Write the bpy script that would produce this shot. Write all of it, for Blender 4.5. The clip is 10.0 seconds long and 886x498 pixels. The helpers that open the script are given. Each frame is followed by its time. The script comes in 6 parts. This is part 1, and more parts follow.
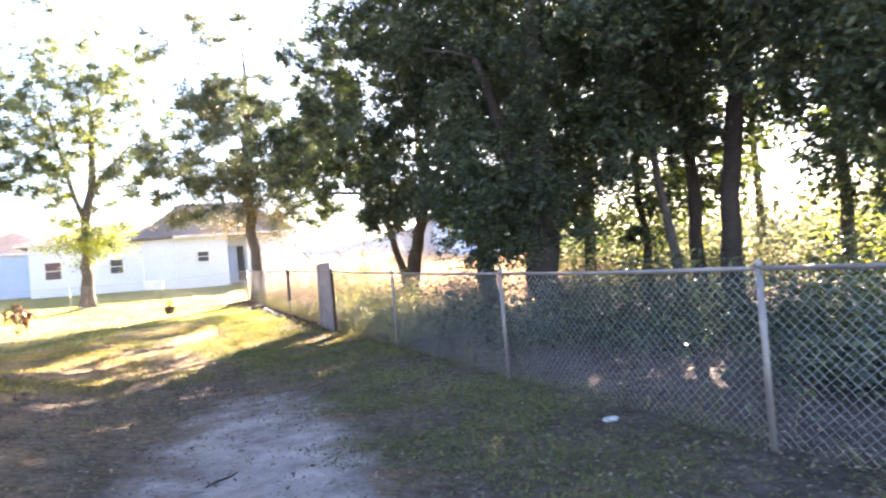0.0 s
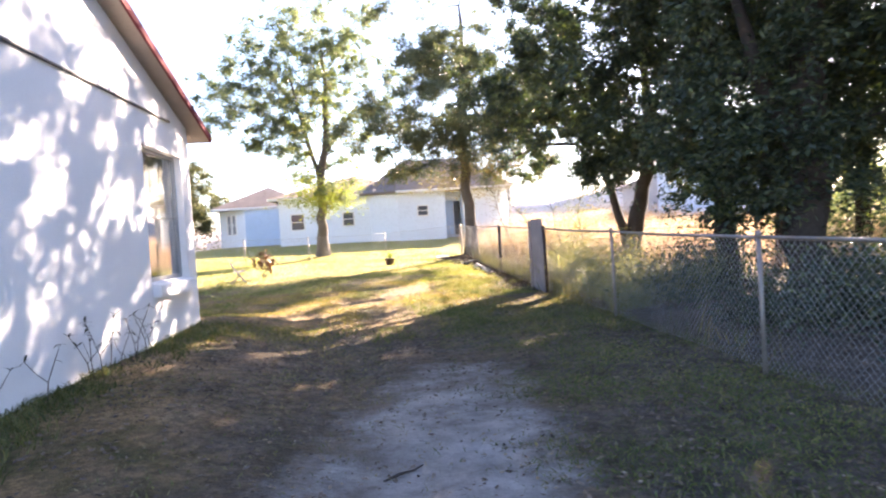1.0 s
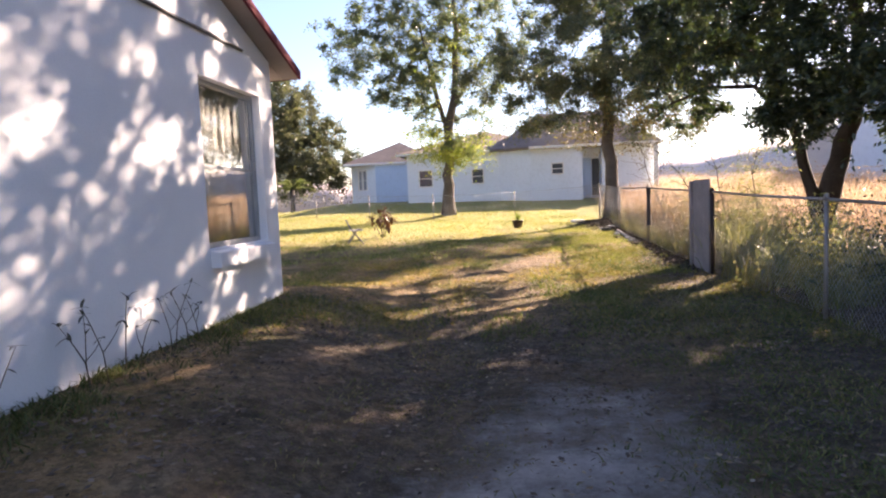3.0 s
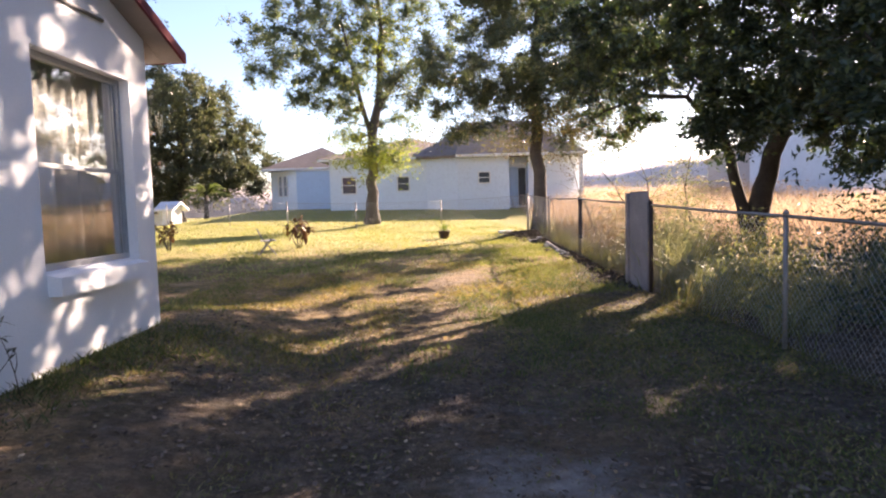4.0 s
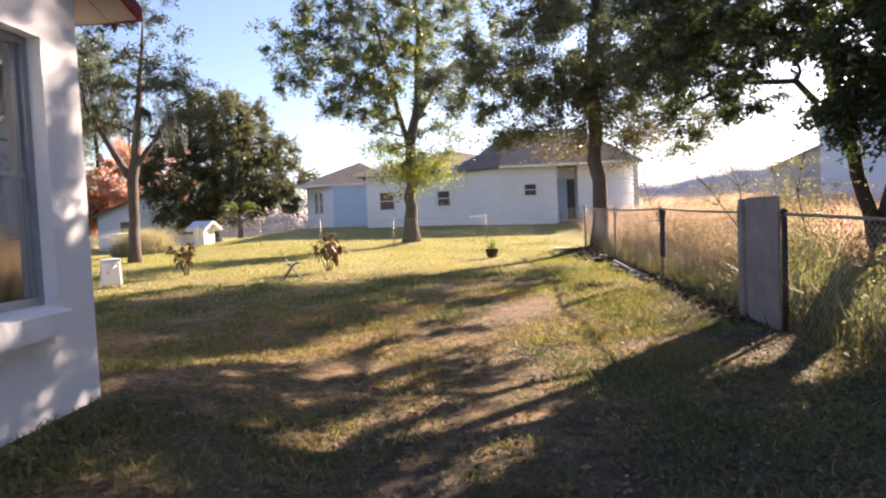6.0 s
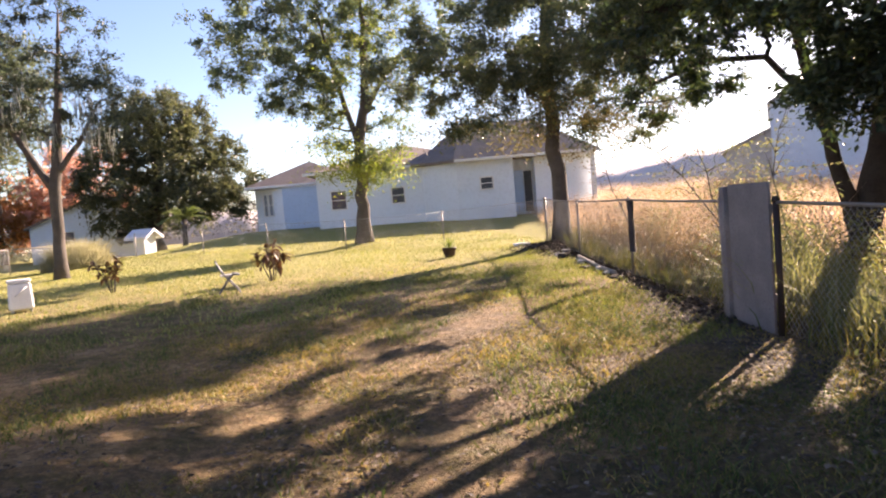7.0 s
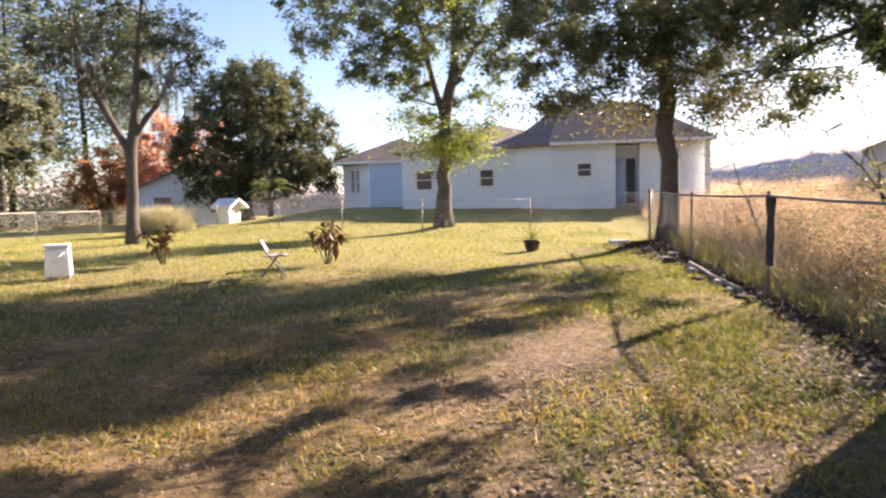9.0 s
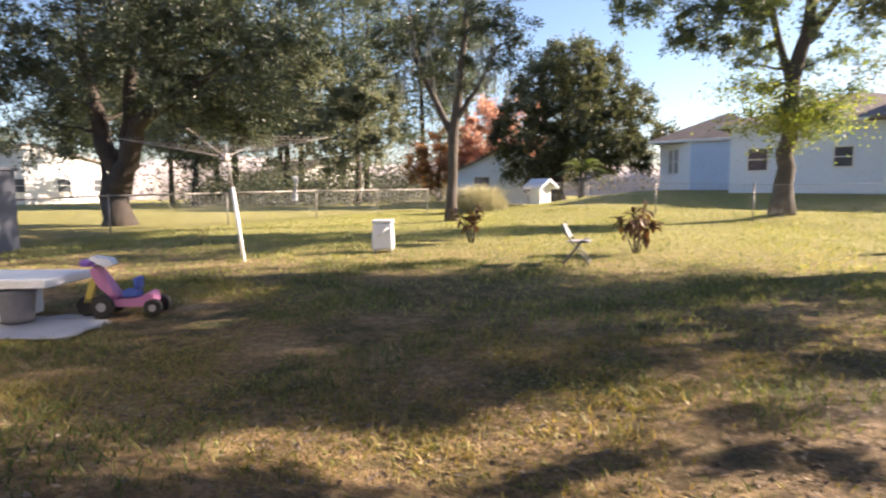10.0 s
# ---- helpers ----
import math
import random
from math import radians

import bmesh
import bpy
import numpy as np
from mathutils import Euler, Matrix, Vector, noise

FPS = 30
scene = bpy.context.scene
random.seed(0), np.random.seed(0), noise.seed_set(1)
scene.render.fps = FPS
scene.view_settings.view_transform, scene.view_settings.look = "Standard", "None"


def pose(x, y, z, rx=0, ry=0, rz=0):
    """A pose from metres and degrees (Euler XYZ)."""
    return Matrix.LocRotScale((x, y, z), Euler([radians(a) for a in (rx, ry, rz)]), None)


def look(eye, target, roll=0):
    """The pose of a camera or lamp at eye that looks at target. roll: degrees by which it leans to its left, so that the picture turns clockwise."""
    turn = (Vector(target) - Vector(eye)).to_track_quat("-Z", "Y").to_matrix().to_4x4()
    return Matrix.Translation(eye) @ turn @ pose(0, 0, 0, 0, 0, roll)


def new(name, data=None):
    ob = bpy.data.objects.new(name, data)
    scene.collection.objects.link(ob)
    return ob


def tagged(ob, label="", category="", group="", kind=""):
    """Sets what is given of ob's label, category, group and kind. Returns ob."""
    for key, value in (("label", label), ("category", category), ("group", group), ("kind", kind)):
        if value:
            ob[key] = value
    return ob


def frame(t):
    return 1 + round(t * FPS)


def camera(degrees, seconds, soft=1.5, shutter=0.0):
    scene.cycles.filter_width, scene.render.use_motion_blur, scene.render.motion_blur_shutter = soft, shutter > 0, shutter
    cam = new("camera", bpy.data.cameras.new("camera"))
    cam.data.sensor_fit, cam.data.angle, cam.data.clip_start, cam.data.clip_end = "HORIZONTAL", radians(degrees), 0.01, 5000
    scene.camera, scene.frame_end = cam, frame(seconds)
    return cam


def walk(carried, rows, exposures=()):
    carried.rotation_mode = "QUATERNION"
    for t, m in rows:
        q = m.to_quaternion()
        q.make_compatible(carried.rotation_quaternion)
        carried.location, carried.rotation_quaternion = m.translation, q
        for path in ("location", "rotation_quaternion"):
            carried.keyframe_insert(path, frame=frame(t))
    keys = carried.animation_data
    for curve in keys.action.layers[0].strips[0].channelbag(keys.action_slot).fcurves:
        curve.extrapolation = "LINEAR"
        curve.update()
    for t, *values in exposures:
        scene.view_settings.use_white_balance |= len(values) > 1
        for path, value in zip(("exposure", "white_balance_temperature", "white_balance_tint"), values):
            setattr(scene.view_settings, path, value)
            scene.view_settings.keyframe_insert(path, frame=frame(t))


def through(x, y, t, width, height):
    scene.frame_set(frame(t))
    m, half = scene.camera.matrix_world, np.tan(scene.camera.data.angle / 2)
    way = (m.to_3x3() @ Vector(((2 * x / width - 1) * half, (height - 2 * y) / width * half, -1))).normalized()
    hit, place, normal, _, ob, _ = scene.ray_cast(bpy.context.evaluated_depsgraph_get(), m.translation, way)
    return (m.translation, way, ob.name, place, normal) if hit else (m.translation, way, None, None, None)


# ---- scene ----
cam = camera(70.9, 10.0, 2.1, 0.18)
METRES, EYE, TILT, LEAN, TURN = 10.0, 1.33, 0.0, 0.0, -36.0
ROWS = [
    (0.0, 0.0, 0.0, 0.0, 0.1, 1.13, 4.88),
    (0.5, -0.0084, 0.0494, 0.0021, 10.55, 0.41, 5.41),
    (1.0, -0.0127, 0.0984, 0.0017, 19.72, -1.45, 3.76),
    (1.5, -0.0326, 0.1466, 0.0034, 25.86, -1.9, 6.38),
    (2.0, -0.0461, 0.1911, 0.0036, 27.76, -1.42, 5.25),
    (3.5, -0.1038, 0.3281, 0.0063, 32.83, -5.81, 1.9),
    (4.0, -0.1267, 0.3756, 0.0079, 25.19, -4.16, 1.6),
    (4.5, -0.1533, 0.4216, 0.0067, 27.93, -1.79, 1.43),
    (5.0, -0.1874, 0.4592, 0.007, 30.86, -1.9, 1.82),
    (5.5, -0.212, 0.5044, 0.0058, 31.23, -0.52, 0.56),
    (6.0, -0.2352, 0.554, 0.0067, 28.76, -2.59, 2.52),
    (7.5, -0.2842, 0.6981, 0.0156, 24.51, -3.37, 4.81),
    (8.0, -0.2952, 0.7459, 0.0154, 29.1, -3.85, 5.02),
    (8.5, -0.3125, 0.7918, 0.0137, 29.36, -4.08, 2.63),
    (9.0, -0.3317, 0.835, 0.0122, 33.65, -4.24, 1.42),
    (9.5, -0.357, 0.8726, 0.0122, 47.29, -4.71, -0.18),
    (10.0, -0.3918, 0.8996, 0.0146, 61.71, -5.52, 0.55),
]
# Times at which the picture brightens or darkens.
EXPOSURES = [(0.0, 4.2, 6500, 27), (0.5, 4.08, 6500, 27), (1.0, 3.66, 6500, 26), (1.5, 3.22, 6500, 26), (2.0, 2.95, 6500, 28), (3.5, 2.68, 6500, 29), (5.0, 2.6, 6500, 29), (6.0, 2.42, 6500, 28), (7.5, 2.44, 6500, 29), (9.0, 2.39, 6450, 26), (9.5, 2.32, 6300, 23), (10.0, 2.27, 6300, 21)]
walk(cam, [(t, pose(0, 0, EYE, TILT, LEAN, TURN) @ pose(METRES * x, METRES * y, METRES * z, 90 + pitch, roll, yaw)) for t, x, y, z, yaw, pitch, roll in ROWS], EXPOSURES)

# ---- light ----
SUN_EL, SUN_BEARING = 23.5, 53.0          # degrees up, degrees clockwise from +y
world = bpy.data.worlds.new("world")
scene.world = world
world.use_nodes = True
wn = world.node_tree
sky = wn.nodes.new("ShaderNodeTexSky")
sky.sky_type, sky.sun_disc = "NISHITA", False
sky.sun_elevation, sky.sun_rotation = radians(SUN_EL), radians(SUN_BEARING)
sky.air_density, sky.dust_density, sky.ozone_density = 1.0, 0.5, 2.0
wn.links.new(sky.outputs[0], wn.nodes["Background"].inputs[0])
wn.nodes["Background"].inputs[1].default_value = 0.05
sun = new("sun", bpy.data.lights.new("sun", "SUN"))
sun.data.energy, sun.data.angle, sun.data.color = 5.0, radians(0.47), (1.0, 0.83, 0.6)
sun_way = Vector((math.sin(radians(SUN_BEARING)) * math.cos(radians(SUN_EL)), math.cos(radians(SUN_BEARING)) * math.cos(radians(SUN_EL)), math.sin(radians(SUN_EL))))
sun.matrix_world = look(sun_way * 50, (0, 0, 0))


# ---- materials ----
def shader(name, rough=0.8, metal=0.0):
    m = bpy.data.materials.new(name)
    m.use_nodes = True
    b = m.node_tree.nodes["Principled BSDF"]
    b.inputs["Roughness"].default_value, b.inputs["Metallic"].default_value = rough, metal
    b.inputs["Specular IOR Level"].default_value = 0.3
    return m, m.node_tree, b


def noise_node(nt, scale, detail=4.0, rough=0.6, vec=None):
    n = nt.nodes.new("ShaderNodeTexNoise")
    n.inputs["Scale"].default_value, n.inputs["Detail"].default_value, n.inputs["Roughness"].default_value = scale, detail, rough
    if vec is None:
        vec = nt.nodes.new("ShaderNodeTexCoord").outputs["Object"]
    nt.links.new(vec, n.inputs["Vector"])
    return n.outputs["Fac"]


def ramp(nt, fac, stops):
    r = nt.nodes.new("ShaderNodeValToRGB")
    e = r.color_ramp.elements
    while len(e) < len(stops):
        e.new(0.5)
    for k, (p, c) in zip(e, stops):
        k.position, k.color = p, (*c, 1)
    nt.links.new(fac, r.inputs[0])
    return r.outputs[0]


def mix(nt, fac, a, b, mode="MIX"):
    m = nt.nodes.new("ShaderNodeMix")
    m.data_type, m.blend_type = "RGBA", mode
    for slot, v in ((0, fac), (6, a), (7, b)):
        if isinstance(v, (int, float)):
            m.inputs[slot].default_value = v
        elif isinstance(v, tuple):
            m.inputs[slot].default_value = (*v, 1)
        else:
            nt.links.new(v, m.inputs[slot])
    return m.outputs[2]


def bump(nt, b, height, strength, distance):
    n = nt.nodes.new("ShaderNodeBump")
    n.inputs["Strength"].default_value, n.inputs["Distance"].default_value = strength, distance
    nt.links.new(height, n.inputs["Height"])
    nt.links.new(n.outputs[0], b.inputs["Normal"])


def surface(name, c1, c2, c3=None, big=1.0, fine=25.0, rough=0.8, metal=0.0, relief=0.3, depth=0.01):
    """A weathered surface: two colours in large stains, a third in fine grain, relief from the grain."""
    m, nt, b = shader(name, rough, metal)
    large = noise_node(nt, big, 5.0, 0.65)
    grain = noise_node(nt, fine, 6.0, 0.7)
    col = ramp(nt, large, [(0.32, c1), (0.68, c2)])
    col = mix(nt, ramp(nt, grain, [(0.5, (0, 0, 0)), (0.75, (0.6, 0.6, 0.6))]), col, c3 or tuple(0.7 * v for v in c1))
    nt.links.new(col, b.inputs["Base Color"])
    if relief:
        bump(nt, b, grain, relief, depth)
    return m


def leafy(name, colours, through=0.45, rough=0.55, patch=0.8, glow=(1.1, 1.3, 0.5)):
    """Leaves, each of its own shade, that let some light through."""
    m, nt, b = shader(name, rough * 0.85)
    b.inputs["Specular IOR Level"].default_value = 0.45
    geo = nt.nodes.new("ShaderNodeNewGeometry")
    n = len(colours)
    own = ramp(nt, geo.outputs["Random Per Island"], [(i / max(1, n - 1), c) for i, c in enumerate(colours)])
    col = mix(nt, ramp(nt, noise_node(nt, patch, 2.0), [(0.35, (0.0, 0.0, 0.0)), (0.7, (0.55, 0.55, 0.55))]), own, tuple(0.62 * v for v in colours[0]))
    nt.links.new(col, b.inputs["Base Color"])
    tr = nt.nodes.new("ShaderNodeBsdfTranslucent")
    nt.links.new(mix(nt, 1.0, col, glow, "MULTIPLY"), tr.inputs["Color"])
    ms = nt.nodes.new("ShaderNodeMixShader")
    ms.inputs[0].default_value = through
    nt.links.new(b.outputs[0], ms.inputs[1])
    nt.links.new(tr.outputs[0], ms.inputs[2])
    nt.links.new(ms.outputs[0], nt.nodes["Material Output"].inputs[0])
    return m


def ground_material():
    m, nt, b = shader("ground_soil", 0.95)
    co = nt.nodes.new("ShaderNodeTexCoord").outputs["Object"]

    def mask(name):
        a = nt.nodes.new("ShaderNodeAttribute")
        a.attribute_name = name
        return a.outputs["Fac"]

    patchy = noise_node(nt, 0.9, 6.0, 0.72, co)
    mid = noise_node(nt, 3.5, 5.0, 0.7, co)
    fine = noise_node(nt, 45.0, 5.0, 0.75, co)
    tuft = noise_node(nt, 13.0, 5.0, 0.8, co)
    patchy_mid = noise_node(nt, 1.6, 6.0, 0.75, co)
    lawn = ramp(nt, patchy, [(0.36, (0.075, 0.1, 0.028)), (0.46, (0.2, 0.155, 0.058)), (0.55, (0.43, 0.29, 0.14)), (0.66, (0.56, 0.41, 0.24))])
    lawn = mix(nt, ramp(nt, mid, [(0.45, (0, 0, 0)), (0.66, (0.7, 0.7, 0.7))]), lawn, (0.45, 0.295, 0.165))
    far = mix(nt, mid, (0.4, 0.4, 0.1), (0.52, 0.47, 0.17))
    lawn = mix(nt, mask("far"), lawn, far)
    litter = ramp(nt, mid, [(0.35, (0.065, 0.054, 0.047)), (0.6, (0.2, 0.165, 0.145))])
    sand = ramp(nt, patchy_mid, [(0.35, (0.24, 0.22, 0.205)), (0.52, (0.46, 0.435, 0.42)), (0.68, (0.68, 0.655, 0.645))])

    def rough_edge(v):
        s = nt.nodes.new("ShaderNodeMath")
        s.operation = "MULTIPLY_ADD"
        nt.links.new(patchy_mid, s.inputs[0])
        s.inputs[1].default_value = 0.9
        nt.links.new(v, s.inputs[2])
        return ramp(nt, s.outputs[0], [(0.6, (0, 0, 0)), (1.15, (1, 1, 1))])

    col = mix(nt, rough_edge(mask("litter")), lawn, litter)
    bare = rough_edge(mask("sand"))
    col = mix(nt, ramp(nt, fine, [(0.4, (0.0, 0.0, 0.0)), (0.75, (0.6, 0.6, 0.6))]), col, (0.06, 0.045, 0.03))
    # Hollows between tufts are coloured dark, as the shadows among grass clumps.
    col = mix(nt, ramp(nt, tuft, [(0.44, (0.75, 0.75, 0.75)), (0.56, (0.0, 0.0, 0.0))]), col, mix(nt, 0.62, col, (0.035, 0.03, 0.015)))
    sand = mix(nt, ramp(nt, fine, [(0.45, (0.0, 0.0, 0.0)), (0.75, (0.3, 0.3, 0.3))]), sand, (0.1, 0.08, 0.06))
    col = mix(nt, bare, col, sand)
    nt.links.new(col, b.inputs["Base Color"])
    hs = nt.nodes.new("ShaderNodeMath")
    hs.operation = "ADD"
    nt.links.new(fine, hs.inputs[0])
    nt.links.new(tuft, hs.inputs[1])
    bump(nt, b, hs.outputs[0], 1.0, 0.07)
    return m


def glass_material():
    m, nt, b = shader("window_glass", 0.03)
    lw = nt.nodes.new("ShaderNodeLayerWeight")
    lw.inputs["Blend"].default_value = 0.35
    fr = nt.nodes.new("ShaderNodeMapRange")
    fr.inputs["To Min"].default_value, fr.inputs["To Max"].default_value = 0.13, 0.6
    nt.links.new(lw.outputs["Facing"], fr.inputs["Value"])
    tp = nt.nodes.new("ShaderNodeBsdfTransparent")
    tp.inputs[0].default_value = (0.76, 0.79, 0.8, 1)
    gl = nt.nodes.new("ShaderNodeBsdfGlossy")
    gl.inputs["Roughness"].default_value = 0.02
    ms = nt.nodes.new("ShaderNodeMixShader")
    nt.links.new(fr.outputs[0], ms.inputs[0])
    nt.links.new(tp.outputs[0], ms.inputs[1])
    nt.links.new(gl.outputs[0], ms.inputs[2])
    nt.links.new(ms.outputs[0], nt.nodes["Material Output"].inputs[0])
    return m


SOIL = ground_material()
STUCCO = surface("painted_stucco", (0.78, 0.79, 0.81), (0.7, 0.71, 0.73), (0.6, 0.61, 0.63), 0.7, 60, 0.85, 0, 0.5, 0.006)
WHITE = surface("white_paint", (0.78, 0.78, 0.77), (0.7, 0.7, 0.69), None, 2, 40, 0.5, 0, 0.1, 0.003)
SIDING = surface("neighbour_wall_paint", (0.74, 0.81, 0.9), (0.68, 0.75, 0.84), None, 0.4, 8, 0.8, 0, 0.1, 0.01)
PALEBLUE = surface("pale_blue_tone", (0.5, 0.63, 0.8), (0.45, 0.58, 0.76), None, 0.6, 9, 0.7, 0, 0.1, 0.01)
REDTRIM = surface("dark_red_trim", (0.1, 0.014, 0.02), (0.14, 0.022, 0.028), None, 3, 40, 0.9, 0, 0.1, 0.003)
SOFFIT = surface("soffit_paint", (0.34, 0.29, 0.25), (0.29, 0.245, 0.21), None, 1.5, 30, 0.7, 0, 0.1, 0.003)
SHINGLE = surface("roof_shingle", (0.17, 0.135, 0.12), (0.24, 0.195, 0.17), (0.1, 0.08, 0.075), 1.2, 12, 0.9, 0, 0.6, 0.03)
REDROOF = surface("red_roof_shingle", (0.24, 0.07, 0.06), (0.3, 0.1, 0.08), None, 1.2, 14, 0.9, 0, 0.6, 0.03)
ALU = surface("window_aluminium", (0.3, 0.32, 0.34), (0.4, 0.42, 0.44), None, 4, 60, 0.45, 0.6, 0.1, 0.002)
GALV = surface("galvanised_steel", (0.3, 0.29, 0.28), (0.23, 0.21, 0.195), (0.19, 0.145, 0.11), 3, 30, 0.55, 0.45, 0.1, 0.002)
WIRE = surface("galvanised_wire", (0.42, 0.43, 0.44), (0.3, 0.3, 0.3), (0.25, 0.2, 0.16), 1.5, 20, 0.55, 0.5, 0, 0)
RUST = surface("black_iron", (0.035, 0.03, 0.028), (0.07, 0.045, 0.035), None, 5, 50, 0.7, 0.3, 0.2, 0.003)
BOARD = surface("weathered_board", (0.17, 0.16, 0.165), (0.25, 0.235, 0.235), (0.1, 0.09, 0.09), 2.5, 35, 0.9, 0, 0.5, 0.006)
BARK = surface("dark_bark", (0.042, 0.034, 0.029), (0.07, 0.058, 0.05), (0.018, 0.014, 0.012), 2.5, 18, 0.95, 0, 0.9, 0.03)
BARKGREY = surface("grey_bark", (0.075, 0.064, 0.056), (0.12, 0.104, 0.092), (0.035, 0.03, 0.026), 2.5, 18, 0.95, 0, 0.9, 0.03)
CONCRETE = surface("concrete", (0.42, 0.41, 0.39), (0.34, 0.33, 0.31), None, 2, 40, 0.9, 0, 0.4, 0.006)
DARKROOM = surface("dim_interior", (0.2, 0.19, 0.18), (0.25, 0.24, 0.22), None, 1, 10, 0.9, 0, 0, 0)
CURTAIN = surface("curtain_cloth", (0.74, 0.7, 0.64), (0.62, 0.57, 0.5), None, 3, 40, 0.9, 0, 0.2, 0.004)
CLOTH = surface("dark_cloth", (0.03, 0.03, 0.035), (0.06, 0.055, 0.055), None, 6, 60, 0.95, 0, 0.4, 0.01)
GLASS = glass_material()
OAKLEAF = leafy("oak_leaf", [(0.04, 0.056, 0.042), (0.06, 0.08, 0.056), (0.09, 0.11, 0.07), (0.13, 0.145, 0.085)], 0.26, 0.5, 0.8, (1.05, 1.15, 0.7))
GREYLEAF = leafy("grey_green_leaf", [(0.09, 0.12, 0.08), (0.135, 0.17, 0.11), (0.19, 0.225, 0.13), (0.29, 0.29, 0.14)], 0.5, 0.5, 0.8, (1.05, 1.15, 0.75))
# Paled and greyed leaf, with the haze of the background in its colour.
HAZELEAF = leafy("haze_paled_leaf", [(0.13, 0.15, 0.11), (0.18, 0.2, 0.14), (0.24, 0.25, 0.17), (0.28, 0.26, 0.17)], 0.5, 0.6, 0.5, (1.05, 1.1, 0.85))
ROUNDLEAF = leafy("round_oak_leaf", [(0.055, 0.066, 0.045), (0.09, 0.1, 0.062), (0.15, 0.155, 0.09), (0.24, 0.22, 0.12)], 0.4, 0.5, 0.8, (1.05, 1.15, 0.7))
CORNERLEAF = leafy("corner_oak_leaf", [(0.07, 0.092, 0.062), (0.105, 0.13, 0.082), (0.15, 0.172, 0.1), (0.22, 0.215, 0.11)], 0.34, 0.5, 0.8, (1.05, 1.15, 0.75))
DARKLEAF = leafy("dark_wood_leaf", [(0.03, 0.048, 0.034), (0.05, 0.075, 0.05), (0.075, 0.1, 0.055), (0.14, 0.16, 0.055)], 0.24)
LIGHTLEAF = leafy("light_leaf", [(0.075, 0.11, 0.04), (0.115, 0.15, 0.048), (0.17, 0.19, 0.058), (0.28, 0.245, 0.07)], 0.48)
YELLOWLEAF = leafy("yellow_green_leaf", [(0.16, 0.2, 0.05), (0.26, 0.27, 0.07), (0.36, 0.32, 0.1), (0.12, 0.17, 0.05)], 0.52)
MAPLELEAF = leafy("red_maple_leaf", [(0.58, 0.37, 0.3), (0.68, 0.46, 0.37), (0.7, 0.52, 0.42), (0.6, 0.4, 0.33)], 0.5, 0.6, 0.8, (1.2, 1.0, 0.8))
OLIVELEAF = leafy("olive_tan_leaf", [(0.14, 0.125, 0.06), (0.2, 0.17, 0.085), (0.27, 0.22, 0.12), (0.17, 0.18, 0.07)], 0.4, 0.6, 0.8, (1.1, 1.05, 0.7))
ORANGELEAF = leafy("orange_maple_leaf", [(0.42, 0.2, 0.08), (0.5, 0.28, 0.12), (0.55, 0.36, 0.16), (0.34, 0.2, 0.1)], 0.5, 0.6, 0.8, (1.2, 1.0, 0.7))
CROTONLEAF = leafy("croton_leaf", [(0.07, 0.035, 0.025), (0.17, 0.055, 0.04), (0.1, 0.075, 0.03), (0.3, 0.15, 0.08)], 0.25, 0.5, 0.8, (1.2, 0.9, 0.6))
PALMLEAF = leafy("palm_leaf", [(0.13, 0.17, 0.06), (0.19, 0.22, 0.08), (0.26, 0.25, 0.11)], 0.35)
WEEDLEAF = leafy("weed_leaf", [(0.03, 0.035, 0.02), (0.05, 0.05, 0.03), (0.07, 0.055, 0.035)], 0.2)
DRYGRASS = leafy("dry_grass", [(0.42, 0.32, 0.25), (0.55, 0.45, 0.37), (0.64, 0.55, 0.47), (0.5, 0.36, 0.29)], 0.48, 0.8, 0.3, (1.1, 1.0, 0.8))
MIDGRASS = leafy("dry_lawn_grass", [(0.13, 0.16, 0.035), (0.25, 0.235, 0.06), (0.38, 0.295, 0.1), (0.48, 0.34, 0.16)], 0.4, 0.7, 0.5, (1.15, 1.05, 0.6))
GREENGRASS = leafy("lawn_grass", [(0.17, 0.24, 0.06), (0.3, 0.33, 0.1), (0.4, 0.38, 0.15), (0.49, 0.42, 0.22)], 0.4, 0.7, 0.5, (1.15, 1.1, 0.6))
# Duller copy of the lawn grass, with the near ground's shade in it.
NEARGRASS = leafy("shade_dulled_grass", [(0.1, 0.13, 0.035), (0.17, 0.18, 0.06), (0.28, 0.24, 0.12), (0.38, 0.31, 0.19)], 0.35, 0.8, 0.6, (1.15, 1.1, 0.6))
BANKGRASS = leafy("bank_grass", [(0.05, 0.07, 0.022), (0.085, 0.105, 0.032), (0.13, 0.135, 0.045), (0.23, 0.2, 0.08)], 0.35, 0.8, 0.9, (1.1, 1.2, 0.6))
LITTER = leafy("dead_leaf", [(0.06, 0.045, 0.034), (0.11, 0.08, 0.06), (0.16, 0.12, 0.09), (0.23, 0.18, 0.14)], 0.1, 0.9, 1.5, (1.1, 1.0, 0.7))
MULCH = leafy("mulch_and_shadow_leaf", [(0.03, 0.022, 0.017), (0.05, 0.038, 0.03), (0.09, 0.07, 0.055)], 0.1, 0.9, 1.5, (1.0, 1.0, 0.8))
DARKMETAL = surface("dull_chair_frame", (0.13, 0.13, 0.14), (0.2, 0.2, 0.21), None, 6, 50, 0.6, 0.3, 0.1, 0.002)
FALLEN = leafy("fallen_leaf", [(0.14, 0.09, 0.05), (0.22, 0.15, 0.085), (0.3, 0.22, 0.14), (0.42, 0.34, 0.25)], 0.15, 0.8, 2.0)

